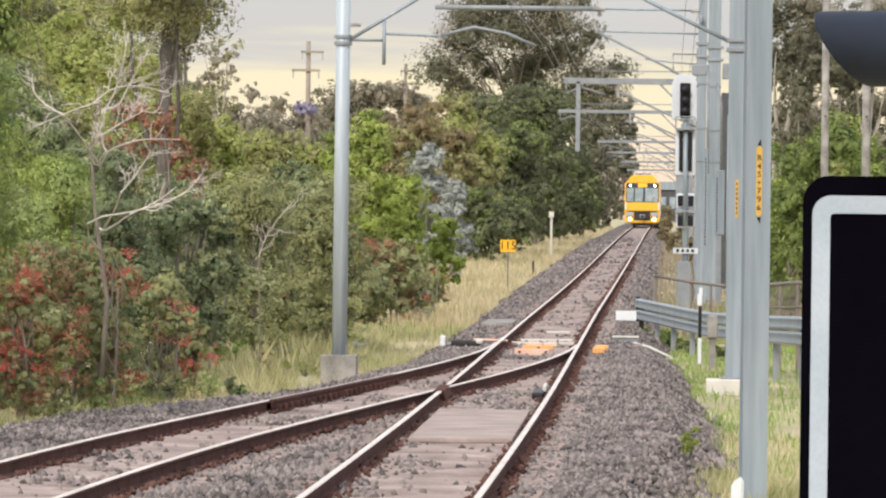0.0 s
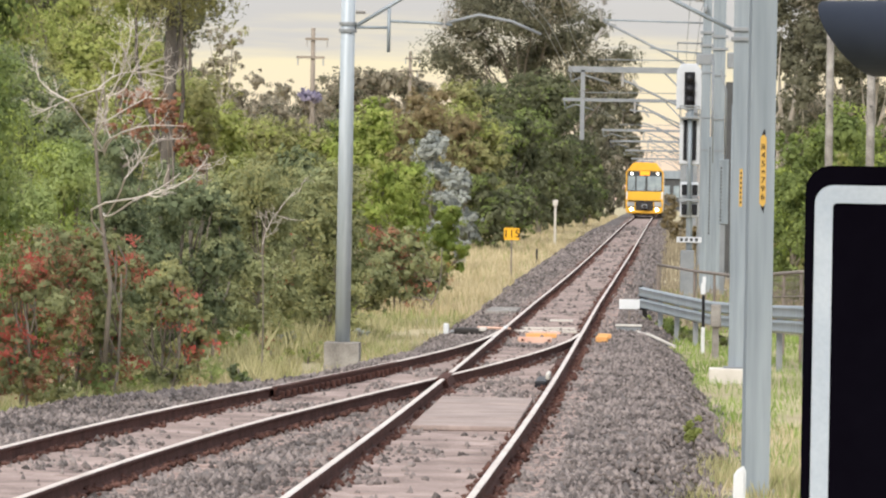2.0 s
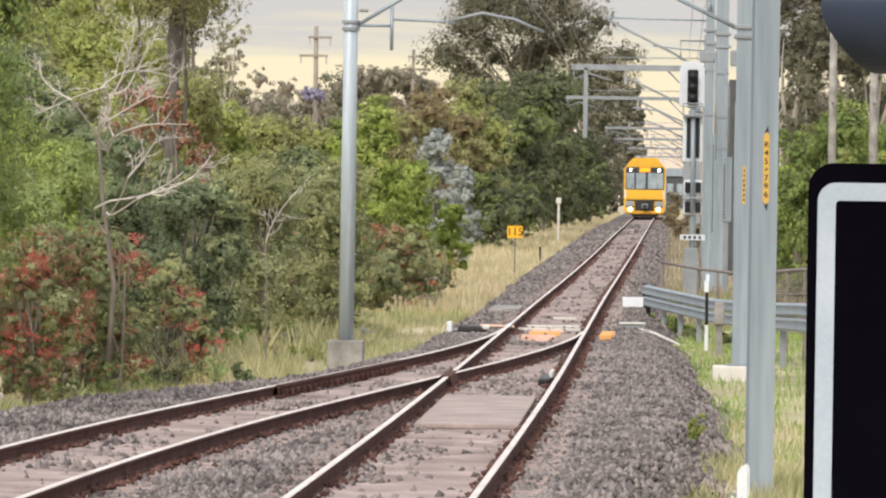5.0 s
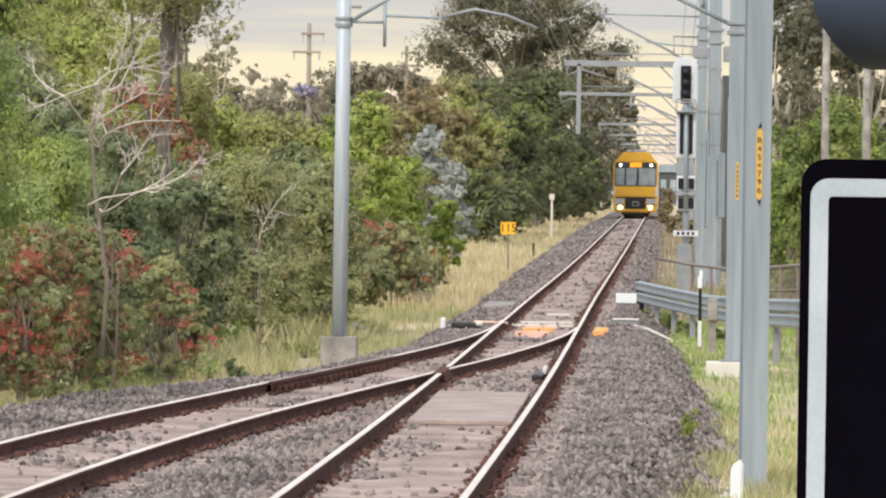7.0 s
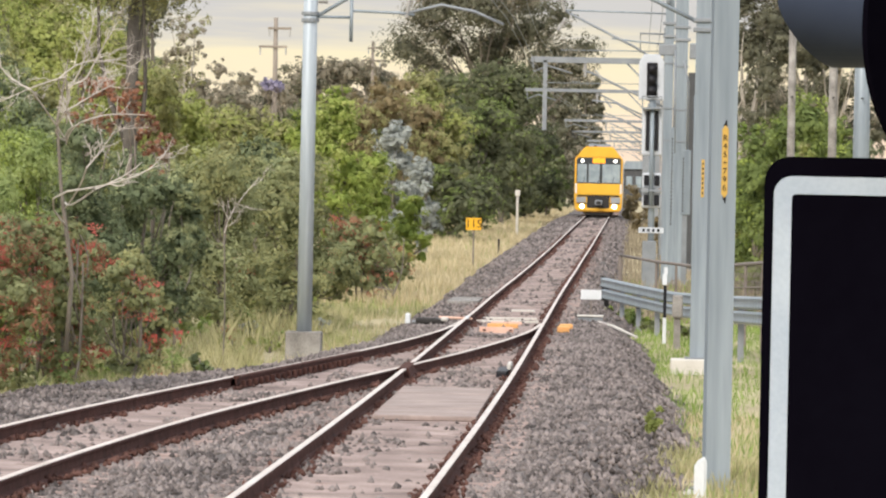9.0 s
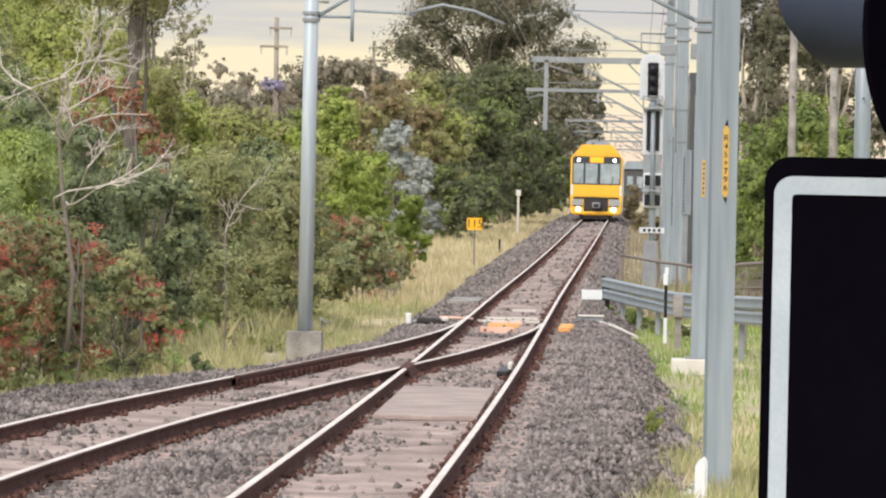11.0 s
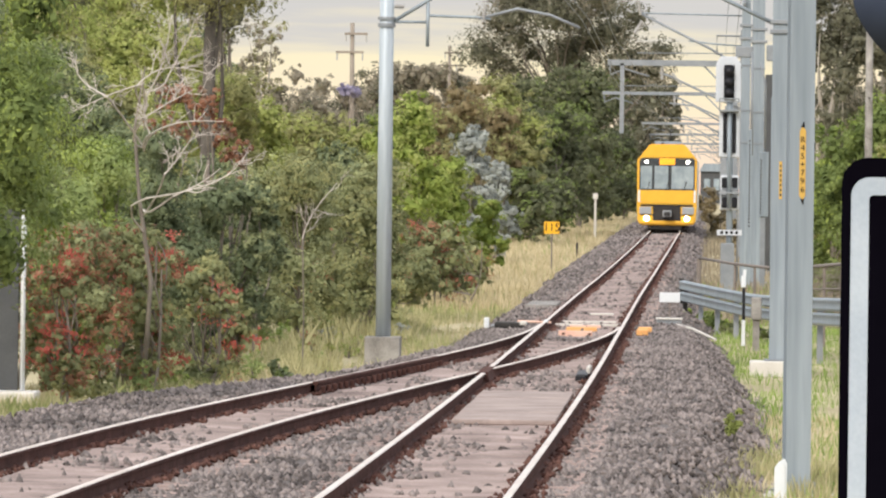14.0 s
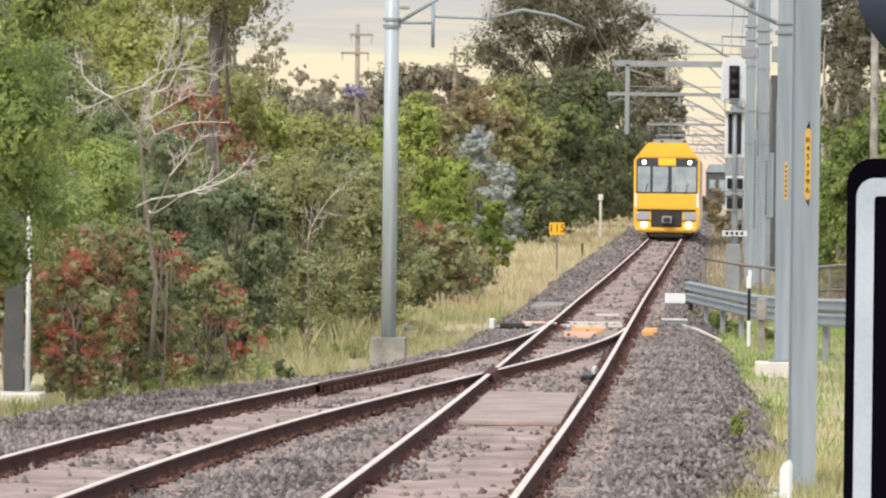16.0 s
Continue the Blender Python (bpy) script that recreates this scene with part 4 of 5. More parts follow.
def build_grass():
    left = lambda y: -9.3 if y < 150 else -9.0 - (y - 150) * 0.02
    edge = lambda y: bed_edges(y)[0] + 0.05 + 0.5 * max(0, noise.noise((1.0, y * 0.35, 8.0)))
    redge = lambda y: bed_edges(y)[1] - 0.12 - 0.5 * max(0, noise.noise((2.0, y * 0.3, 8.0)))
    blades("dry_grass", "dry yellow-green grass beside the ballast", M_MIXED, 40000, (left, edge, 78, 190), 0.05, 0.24, 0.008, 1, -0.15)
    blades("straw_grass", "pale withered grass beside the ballast", M_STRAW, 16000, (left, edge, 78, 190), 0.06, 0.26, 0.008, 12, 0.02)
    blades("green_grass", "green weeds and grass under the thicket", M_GRASS, 22000, (left, edge, 78, 190), 0.05, 0.30, 0.009, 2, -0.02)
    blades("tall_weeds", "tall pale dry weeds in front of the shrubs", M_MIXED, 12000, (lambda y: -8.4 + 0.02 * (y - 84), lambda y: -5.9, 98, 150), 0.12, 0.45, 0.006, 3, 0.12)
    blades("tall_stalks", "tall thin straw stalks before the thicket", M_MIXED, 1400, (lambda y: -7.6 + 0.02 * (y - 84), lambda y: -6.0, 100, 130), 0.3, 0.8, 0.006, 13, 0.15)
    blades("dry_meadow", "open strip of straw-coloured dry grass", M_STRAW, 60000, (lambda y: -11 - (y - 180) * 0.012, edge, 165, 620), 0.12, 0.5, 0.022, 4)
    blades("meadow_weeds", "dull green weeds among the dry grass", M_GRASS, 9000, (lambda y: -9, edge, 150, 400), 0.1, 0.45, 0.022, 14, 0.18)
    blades("right_dry_grass", "dry grass patches at the ballast edge", M_STRAW, 7000, (redge, lambda y: 3.0, 60, 88), 0.05, 0.24, 0.010, 5, 0.0)
    blades("right_green_grass", "fresh green grass beside the masts", M_LUSH, 60000, (redge, lambda y: 5.5, 58, 210), 0.04, 0.22, 0.010, 6, -0.28)
    blades("verge_weeds", "yellow-green tufts at the ballast edge", M_MIXED, 9000, (lambda y: bed_edges(y)[1] - 0.55, lambda y: bed_edges(y)[1] + 0.8, 58, 74), 0.06, 0.30, 0.013, 15, -0.05)
    blades("lineside_weeds", "sparse dry weeds along the far line", M_BROWNWEED, 15000, (redge, lambda y: 5.0, 150, 520), 0.1, 0.5, 0.026, 7)


build_plants()
dead_branches()
build_grass()


# ---- crossing sign close to the camera ----
def ring(outer, inner, depth, at, bm=None):
    bm = bm or bmesh.new()
    n = len(outer)
    vs = [[bm.verts.new((at[0] + x, at[1] + d, at[2] + z)) for x, z in o] for o in (outer, inner) for d in (-depth / 2, depth / 2)]
    of, ob_, nf, nb = vs
    for k in range(n):
        j = (k + 1) % n
        for q in ((of[k], of[j], nf[j], nf[k]), (ob_[k], ob_[j], nb[j], nb[k]), (of[k], of[j], ob_[j], ob_[k]), (nf[k], nf[j], nb[j], nb[k])):
            bm.faces.new(q)
    return bm


def build_crossing_sign():
    y, w, h = 9.0, 0.46, 1.0
    t = thing("crossing_signal", (0.197 + w / 2, y, -0.615), "black crossing signal with a white-bordered board and hooded lamp", "railway signal")
    cz = 2.54 + 0.62 - h / 2
    part("board", prism(rounded(w, h, 0.036, 8), 0.006, (0, 0, cz), bevel=0.0015), M_BOARD, t, "black board with rounded corners")
    part("border", ring(rounded(w - 0.026, h - 0.054, 0.026, 8), rounded(w - 0.076, h - 0.104, 0.006, 8), 0.002, (0, -0.0042, cz)), M_REFL, t, "white reflective border strip")
    part("post", tube([(0.06, 0.08, 0), (0.06, 0.08, 4.1)], 0.05, 16), M_GALV, t, smooth=True)
    part("post_base", box((0.3, 0.3, 0.04), (0.06, 0.08, 0.05), 0.006), M_GALV_D, t)
    # lamp unit: a round backing plate turned to the road, with a long hood cut back below
    c = Vector((0.006, -0.03, 3.338))
    ax = Vector((-0.83, 0.56, 0)).normalized()
    sd = Vector((0.56, 0.83, 0)).normalized()
    up = Vector((0, 0, 1))
    disc = bmesh.new()
    tube([c - ax * 0.004, c + ax * 0.004], 0.196, 48, disc)
    part("backing_plate", disc, M_BOARD, t, "round black backing plate")
    part("lamp_case", tube([c - ax * 0.10, c], [0.05, 0.06], 24), M_VISOR, t, "black lamp housing", smooth=True)
    hood = bmesh.new()
    n = 40
    rings = []
    for r, base in ((0.053, 1), (0.050, 1)):
        a, b = [], []
        for k in range(n + 1):
            th = 2 * math.pi * k / n
            d = sd * math.sin(th) * r + up * math.cos(th) * r
            ln = 0.212 + 0.042 * math.cos(th)
            a.append(hood.verts.new(c + d))
            b.append(hood.verts.new(c + d + ax * ln))
        rings.append((a, b))
    for a, b in rings:
        for k in range(n):
            hood.faces.new((a[k], a[k + 1], b[k + 1], b[k]))
    for k in range(n):
        hood.faces.new((rings[0][1][k], rings[0][1][k + 1], rings[1][1][k + 1], rings[1][1][k]))
    part("hood", hood, M_VISOR, t, "long black sheet-metal hood", smooth=True)
    part("lens", tube([c + ax * 0.005, c + ax * 0.012], 0.048, 24), M_DARK, t, "unlit lamp lens")


# ---- colour-light signal ----
def build_signal():
    t = thing("railway_signal", (0.90, 197.0, -0.55), "white-backed colour-light railway signal on a grey mast", "railway signal")
    o = 0.55
    part("mast", tube([(0.05, 0.12, 0), (0.02, 0.12, 3.0), (0, 0.12, 7.0)], 0.10, 12), M_GALV, t, smooth=True)
    top = [(-0.38, 0), (0.38, 0), (0.38, 1.15), (0.24, 1.38), (-0.24, 1.38), (-0.38, 1.15)]
    hd = part("signal_head", prism(top, 0.10, (-0.05, 0, 5.22 + o), bevel=0.03), M_SIGNAL, t, "white target board of the upper head")
    part("lens_panel", box((0.32, 0.08, 1.06), (-0.03, -0.07, 5.82 + o), 0.03), M_BLACK, hd, "black lens panel")
    for k in range(3):
        z = 6.15 + o - 0.33 * k
        part("lens_hood", tube([(-0.03, -0.1, z), (-0.03, -0.28, z)], 0.13, 14), M_BLACK, hd, "black lens hood", smooth=True)
    fr = part("service_platform", box((0.62, 0.5, 0.05), (-0.02, -0.1, 4.96 + o)), M_GALV_D, t, "small steel service platform")
    for x in (-0.31, 0.27):
        part("rail_post", tube([(x, -0.33, 4.96 + o), (x, -0.33, 5.32 + o)], 0.02, 6), M_GALV_D, fr)
    part("guard_hoop", tube([(-0.31, -0.33, 5.32 + o), (0.27, -0.33, 5.32 + o)], 0.02, 6), M_GALV_D, fr)
    h2 = part("signal_head", box((0.62, 0.10, 1.42), (0.0, 0, 4.25 + o), 0.05), M_SIGNAL, t, "white target board of the lower head")
    for x in (-0.14, 0.14):
        part("lens_panel", box((0.11, 0.06, 1.2), (x, -0.08, 4.28 + o), 0.02), M_BLACK, h2, "black slotted lens panel")
    part("front_pipe", tube([(0, -0.16, 2.0 + o), (0, -0.16, 5.0 + o)], 0.06, 10), M_GALV, t, "grey pipe up the front", smooth=True)
    for z in (2.78, 2.18):
        h3 = part("marker_head", box((0.56, 0.10, 0.46), (0.02, 0, z + o), 0.05), M_SIGNAL, t, "small white marker head")
        for x in (-0.14, 0.18):
            part("marker_lens", box((0.16, 0.06, 0.32), (x, -0.08, z + o), 0.02), M_BLACK, h3)
    part("collar", box((0.66, 0.4, 0.05), (0.02, -0.05, 2.47 + o), 0.01), M_GALV_D, t)
    pl = part("number_plate", box((0.76, 0.02, 0.17), (0.03, -0.06, 1.27 + o), 0.005), M_SIGNAL, t, "white identification plate with dark marks")
    for k in range(4):
        part("plate_bar", box((0.08, 0.008, 0.09), (-0.20 + 0.15 * k, -0.072, 1.27 + o)), M_BLACK, pl)
    part("ladder", tube([(0.28, 0.1, 0), (0.26, 0.1, 4.9 + o)], 0.025, 6), M_GALV_D, t)
    part("base", box((0.5, 0.5, 0.25), (0.05, 0.12, 0.1), 0.02), M_CONC, t)
    part("base_cabinet", box((0.42, 0.3, 1.5), (-0.02, -0.2, 0.75), 0.02), M_GALV_D, t, "grey cabinet at the foot of the mast")


# ---- guard rail, pipe fence and small trackside things ----
# a folded channel: height and how far it stands out
CHANNEL = [(-0.115, 0.0), (-0.105, -0.05), (-0.075, -0.075), (-0.02, -0.060), (0.02, -0.060), (0.075, -0.075), (0.105, -0.05), (0.115, 0.0), (0.108, 0.008), (0.07, -0.055), (0.0, -0.045), (-0.07, -0.055), (-0.108, 0.008)]


def build_guard_rail():
    t = thing("guard_rail", (0, 0, 0), "galvanised steel guard rail of two folded beams on posts", "guard rail")
    path = [(-0.36, 148.0, 0.24), (0.35, 139.5, 0.22), (1.10, 130.0, 0.22), (1.75, 120.5, 0.32), (2.44, 110.0, 0.48), (3.4, 96.0, 0.6), (4.4, 82.0, 0.6)]
    n = len(CHANNEL)
    for rise in (0.128, -0.128):
        verts, faces = [], []
        for k, p in enumerate(path):
            a, b = Vector(path[max(k - 1, 0)]), Vector(path[min(k + 1, len(path) - 1)])
            d = (b - a).normalized()
            side = Vector((-d.y, d.x, 0)).normalized()
            side = -side if side.y > 0 else side
            verts += [Vector(p) - side * o + Vector((0, 0, z + rise)) for z, o in CHANNEL]
        for j in range(len(path) - 1):
            faces += [(j * n + i, j * n + (i + 1) % n, (j + 1) * n + (i + 1) % n, (j + 1) * n + i) for i in range(n)]
        faces += [tuple(range(n)), tuple(range((len(path) - 1) * n, len(path) * n))]
        tagged(mesh_object("beam", verts, faces, M_GALV, t), "folded steel beam")
    part("end_plate", box((0.09, 0.12, 0.56), (-0.36, 147.8, 0.24), 0.01), M_DARK, t, "dark end plate")
    for k in range(13):
        u = k / 12 * (len(path) - 1)
        i = min(int(u), len(path) - 2)
        q = Vector(path[i]).lerp(Vector(path[i + 1]), u - i)
        g = ground_z(q.x, q.y)
        part("post", box((0.11, 0.16, q.z + 0.14 - g + 0.1), (q.x + 0.08, q.y + 0.14, (q.z + 0.14 + g - 0.1) / 2), 0.008), M_GALV_D if k else M_DARK, t)
    f = thing("pipe_fence", (0, 0, 0), "low rusty pipe fence with wire mesh behind the guard rail", "fence")
    pts = [(0.02, 160.0, 0.87), (0.85, 150.0, 0.84), (1.68, 140.0, 0.86), (2.2, 130.0, 1.02), (2.65, 120.0, 1.19), (3.4, 106.0, 1.25), (4.2, 92.0, 1.25)]
    part("top_rail", tube(pts, 0.035, 8), M_RUSTFENCE, f, smooth=True)
    part("mid_rail", tube([(x, y, z - 0.45) for x, y, z in pts[2:]], 0.02, 6), M_RUSTFENCE, f, smooth=True)
    for i in range(len(pts) - 1):
        for u in (0.0, 0.5):
            q = Vector(pts[i]).lerp(Vector(pts[i + 1]), u)
            if i == 0 and u:
                continue
            g = ground_z(q.x, q.y) - 0.1
            part("post", tube([(q.x, q.y, g), (q.x, q.y, q.z)], 0.055 if i == 0 else 0.03, 8), M_RUSTFENCE, f)
    bm = bmesh.new()
    for i in range(2, len(pts) - 1):
        a, b = Vector(pts[i]), Vector(pts[i + 1])
        for k in range(30):
            q = a.lerp(b, k / 30)
            q2 = a.lerp(b, (k + 4) / 30)
            tube([(q.x, q.y, q.z - 1.2), (q2.x, q2.y, q2.z)], 0.004, 3, bm, cap=False)
            tube([(q2.x, q2.y, q2.z - 1.2), (q.x, q.y, q.z)], 0.004, 3, bm, cap=False)
    tagged(part("wire_mesh", bm, M_RUSTFENCE, f, "fine wire mesh infill"), kind="stuff")


def build_trackside():
    m = thing("marker_post", (0.885, 125.0, -0.55), "slim black and white marker post", "marker post")
    part("white_top", box((0.09, 0.06, 0.22), (-0.01, 0, 1.33), 0.01), M_WHITE, m, "white painted top")
    part("white_top", box((0.07, 0.06, 0.14), (0.01, 0, 1.49), 0.01), M_WHITE, m)
    part("black_middle", box((0.06, 0.05, 0.62), (0, 0, 0.90), 0.01), M_BLACK, m, "black painted shaft")
    part("white_foot", box((0.07, 0.055, 0.5), (0, 0, 0.34), 0.01), M_WHITE, m, "white painted foot")
    b = thing("trackside_box", (1.12, 124.0, -0.55), "grey lineside box on a leg", "junction box")
    part("case", box((0.20, 0.2, 0.44), (0.0, 0, 0.83), 0.03), M_CONC, b)
    part("leg", box((0.13, 0.1, 0.66), (0, 0, 0.32), 0.01), M_CONC, b)
    s = thing("white_board", (-0.57, 133.0, -0.3), "plain white rectangular board on a short stake", "sign")
    part("plate", box((0.42, 0.02, 0.20), (0, 0, 0.625), 0.005), M_WHITE, s)
    part("stake", box((0.04, 0.04, 0.62), (0, 0.03, 0.3)), M_RUSTFENCE, s)
    c = thing("cable_cover", (-0.57, 131.5, -0.30), "low grey trackside casing with pale lid", "casing")
    part("case", box((0.50, 0.5, 0.20), (0, 0, 0.10), 0.015), M_GALV_D, c)
    part("lid", box((0.54, 0.55, 0.035), (0, 0, 0.22), 0.01), M_CONC_L, c, "pale lid")
    r = thing("fallen_rod", (0.0, 127.5, -0.20), "pale rod lying on the ballast slope", "rod")
    part("bar", tube([(-0.40, 1.8, 0.035), (-0.1, 0.2, 0.0), (0.36, -1.4, -0.17)], [0.035, 0.03, 0.025], 8), M_CONC_L, r)
    # point rodding between the rails
    p = thing("point_rodding", (-2.18, 119.0, -0.19), "orange-painted rodding cover between the rails", "points cover")
    part("front_plate", box((0.62, 0.05, 0.13), (-0.04, -0.6, 0.065), 0.01), M_SALMON, p, "faded orange plate with bolts")
    for x in (-0.26, 0.22):
        part("bolt", box((0.05, 0.02, 0.03), (x, -0.63, 0.07)), M_RUST, p)
    part("bar", box((0.58, 0.25, 0.09), (0.0, 3.6, 0.06), 0.015), M_ORANGE, p, "orange bar")
    part("bar", box((0.60, 0.12, 0.07), (0.02, 6.4, 0.05), 0.015), M_SALMON, p)
    part("tie_bar", box((1.25, 0.10, 0.05), (0.02, 8.2, 0.05), 0.01), M_CONC_L, p, "pale tie bar")
    part("tie_bar", box((1.1, 0.10, 0.05), (0.0, 11.0, 0.05), 0.01), M_CONC_L, p)
    part("tie_bar", box((0.5, 0.3, 0.04), (0.15, 19.0, 0.06), 0.01), M_CONC_L, p)
    o = thing("orange_cover", (-1.03, 121.0, -0.16), "orange cover on the points drive beside the rail", "points cover")
    part("cover", box((0.26, 0.5, 0.10), (0.05, 1.2, 0.05), 0.03), M_ORANGE, o)
    part("cover", box((0.22, 0.4, 0.11), (0.02, -1.5, 0.055), 0.02), M_ORANGE, o)
    q = thing("point_machine", (-3.75, 124.5, -0.15), "dark point machine with a white bracket beside the switch", "points machine")
    part("body", box((0.55, 0.7, 0.11), (0.15, 0, 0.05), 0.03), M_DARK, q)
    part("bracket", box((0.10, 0.2, 0.20), (-0.28, -0.2, 0.09), 0.02), M_WHITE, q, "white bracket")
    part("rod", tube([(-0.2, -0.2, 0.03), (0.5, -0.3, 0.10)], 0.03, 8), M_GALV_D, q)
    part("rod", tube([(0.3, 0.2, 0.12), (0.95, 0.1, 0.10)], 0.025, 8), M_SALMON, q)
    part("lamp", box((0.14, 0.12, 0.09), (0.42, -0.3, 0.09), 0.03), M_CONC_L, q)
    z = thing("rail_lubricator", (main_x(93) + 0.60, 91.5, -0.17), "small black device with a pale top beside the rail", "lubricator")
    part("body", box((0.17, 2.2, 0.11), (-0.06, 0, 0.05), 0.03), M_BLACK, z)
    part("cap", box((0.06, 1.2, 0.10), (0.02, 0.6, 0.13), 0.02), M_CONC_L, z, "pale cap")
    w = thing("white_guard", (0.84, 64.0, -0.62), "white plastic cable guard at the mast's foot", "cable guard")
    part("shell", prism([(-0.065, 0), (0.055, 0), (0.06, 0.42), (0.035, 0.47), (-0.02, 0.44), (-0.065, 0.38)], 0.08, (0, 0, 0.03), bevel=0.02), M_WHITE, w)
    part("cable", tube([(-0.05, 0, 0.05), (-0.16, -0.1, 0.02), (-0.3, -0.3, 0.03)], 0.02, 6), M_BLACK, w)
    # 115 speed board
    s5 = thing("speed_board", (-5.19, 230.0, -0.6), "yellow speed board with black figures 115 on a thin post", "speed sign")
    pl = part("plate", prism(rounded(0.55, 0.43, 0.03), 0.012, (0, -0.03, 1.76), bevel=0.003), M_SIGNYEL, s5, "yellow plate")
    part("post", tube([(0, 0, 0), (0, 0, 1.9)], 0.028, 8), M_RUSTFENCE, s5)
    lettering("figures", "115", 0.40, pose(0, -0.040, 1.76, 90, 0, 0), M_BLACK, pl, "black figures 115")
    k = thing("kilometre_post", (-5.25, 330.0, -0.1), "pale kilometre post in the dry grass", "post")
    part("shaft", box((0.12, 0.1, 2.2), (0, 0, 1.1), 0.02), M_CONC_L, k)
    part("plate", box((0.26, 0.04, 0.30), (0, -0.07, 2.3), 0.02), M_CONC_L, k)
    sp = thing("short_stake", (-5.0, 268.0, -0.4), "short dark stake in the grass", "stake")
    part("shaft", box((0.09, 0.09, 0.75), (0, 0, 0.37), 0.01), M_DARK, sp)
    # loose slab beside the rail
    sl = thing("loose_slab", (-3.55, 150.0, -0.18), "pale concrete slab lying beside the rail", "slab")
    part("slab", box((0.7, 5.0, 0.08), (0, 0, 0.03), 0.02), M_CONC, sl)


def build_poles():
    # timber power pole behind the thicket
    for x, y, top, sc in ((-16.1, 300.0, 9.5, 1.0), (-17.0, 440.0, 11.6, 1.0)):
        t = thing("power_pole", (x, y, 0.1), "timber power pole with two crossarms", "power pole", "power poles")
        part("pole", tube([(0, 0, 0), (0.02, 0, 5), (0, 0, top + 0.5)], [0.15, 0.13, 0.10], 10), M_WOOD, t, smooth=True)
        for z, l, r in ((top - 1.35, -0.75, 0.55), (top - 0.5, -0.35, 0.72)):
            ca = part("crossarm", box((r - l, 0.1, 0.11), ((r + l) / 2, -0.12, z + 0.5), 0.01), M_WOOD, t)
            for q in (l + 0.06, r - 0.06):
                part("insulator", tube([(q, -0.12, z + 0.5), (q, -0.12, z + 0.12)], 0.04, 8), M_INS, ca)
    # bare poles on the right
    for x, r, mat, lab in ((3.88, 0.09, M_CONC, "weathered bare pole beyond the guard rail"), (4.83, 0.10, M_CONC, "weathered bare pole beyond the guard rail"), (5.50, 0.19, M_GALV, "stout galvanised steel pole beyond the guard rail")):
        t = thing("bare_pole", (x, 150.0, -0.5), lab, "pole", "bare poles")
        part("shaft", tube([(0, 0, 0), (0.01, 0, 4), (0, 0, 9.5)], [r * 1.1, r, r * 0.9], 12), mat, t, smooth=True)
        part("step_iron", tube([(0, -r, 5.2), (0.02, -r - 0.12, 5.2)], 0.02, 6), M_DARK, t)
    # post with a dark panel at the edge of the thicket
    t = thing("panel_post", (-8.95, 86.0, -0.35), "slim white post holding a dark grey panel over a concrete slab", "post")
    part("post", tube([(0, 0, 0), (0, 0, 3.4)], 0.034, 10), M_WHITE, t, smooth=True)
    part("panel", box((0.26, 0.04, 3.1), (-0.19, 0.03, 1.65), 0.01), M_PANEL, t, "dark grey upright panel")
    part("slab", box((0.62, 0.8, 0.22), (-0.10, 0, -0.02), 0.03), M_CONC_L, t, "pale concrete slab")
    # buildings at the far end of the line
    b = thing("far_building", (2.2, 900.0, 0.9), "distant dark-walled building with a pale metal roof", "building")
    part("wall", box((4.0, 6, 4.4), (0, 0, 2.2), 0.05), M_PANEL, b)
    part("roof", prism([(-2.2, 0), (2.2, 0), (1.6, 1.1), (-1.6, 1.1)], 6.6, (0, 0, 4.4)), M_GALV, b, "pale metal roof")
    for x in (-1.1, 0.2, 1.3):
        part("window", box((0.8, 0.1, 1.6), (x, -3.02, 2.6), 0.02), M_SKYGLASS, b)


build_crossing_sign()
build_signal()
build_guard_rail()
build_trackside()
build_poles()


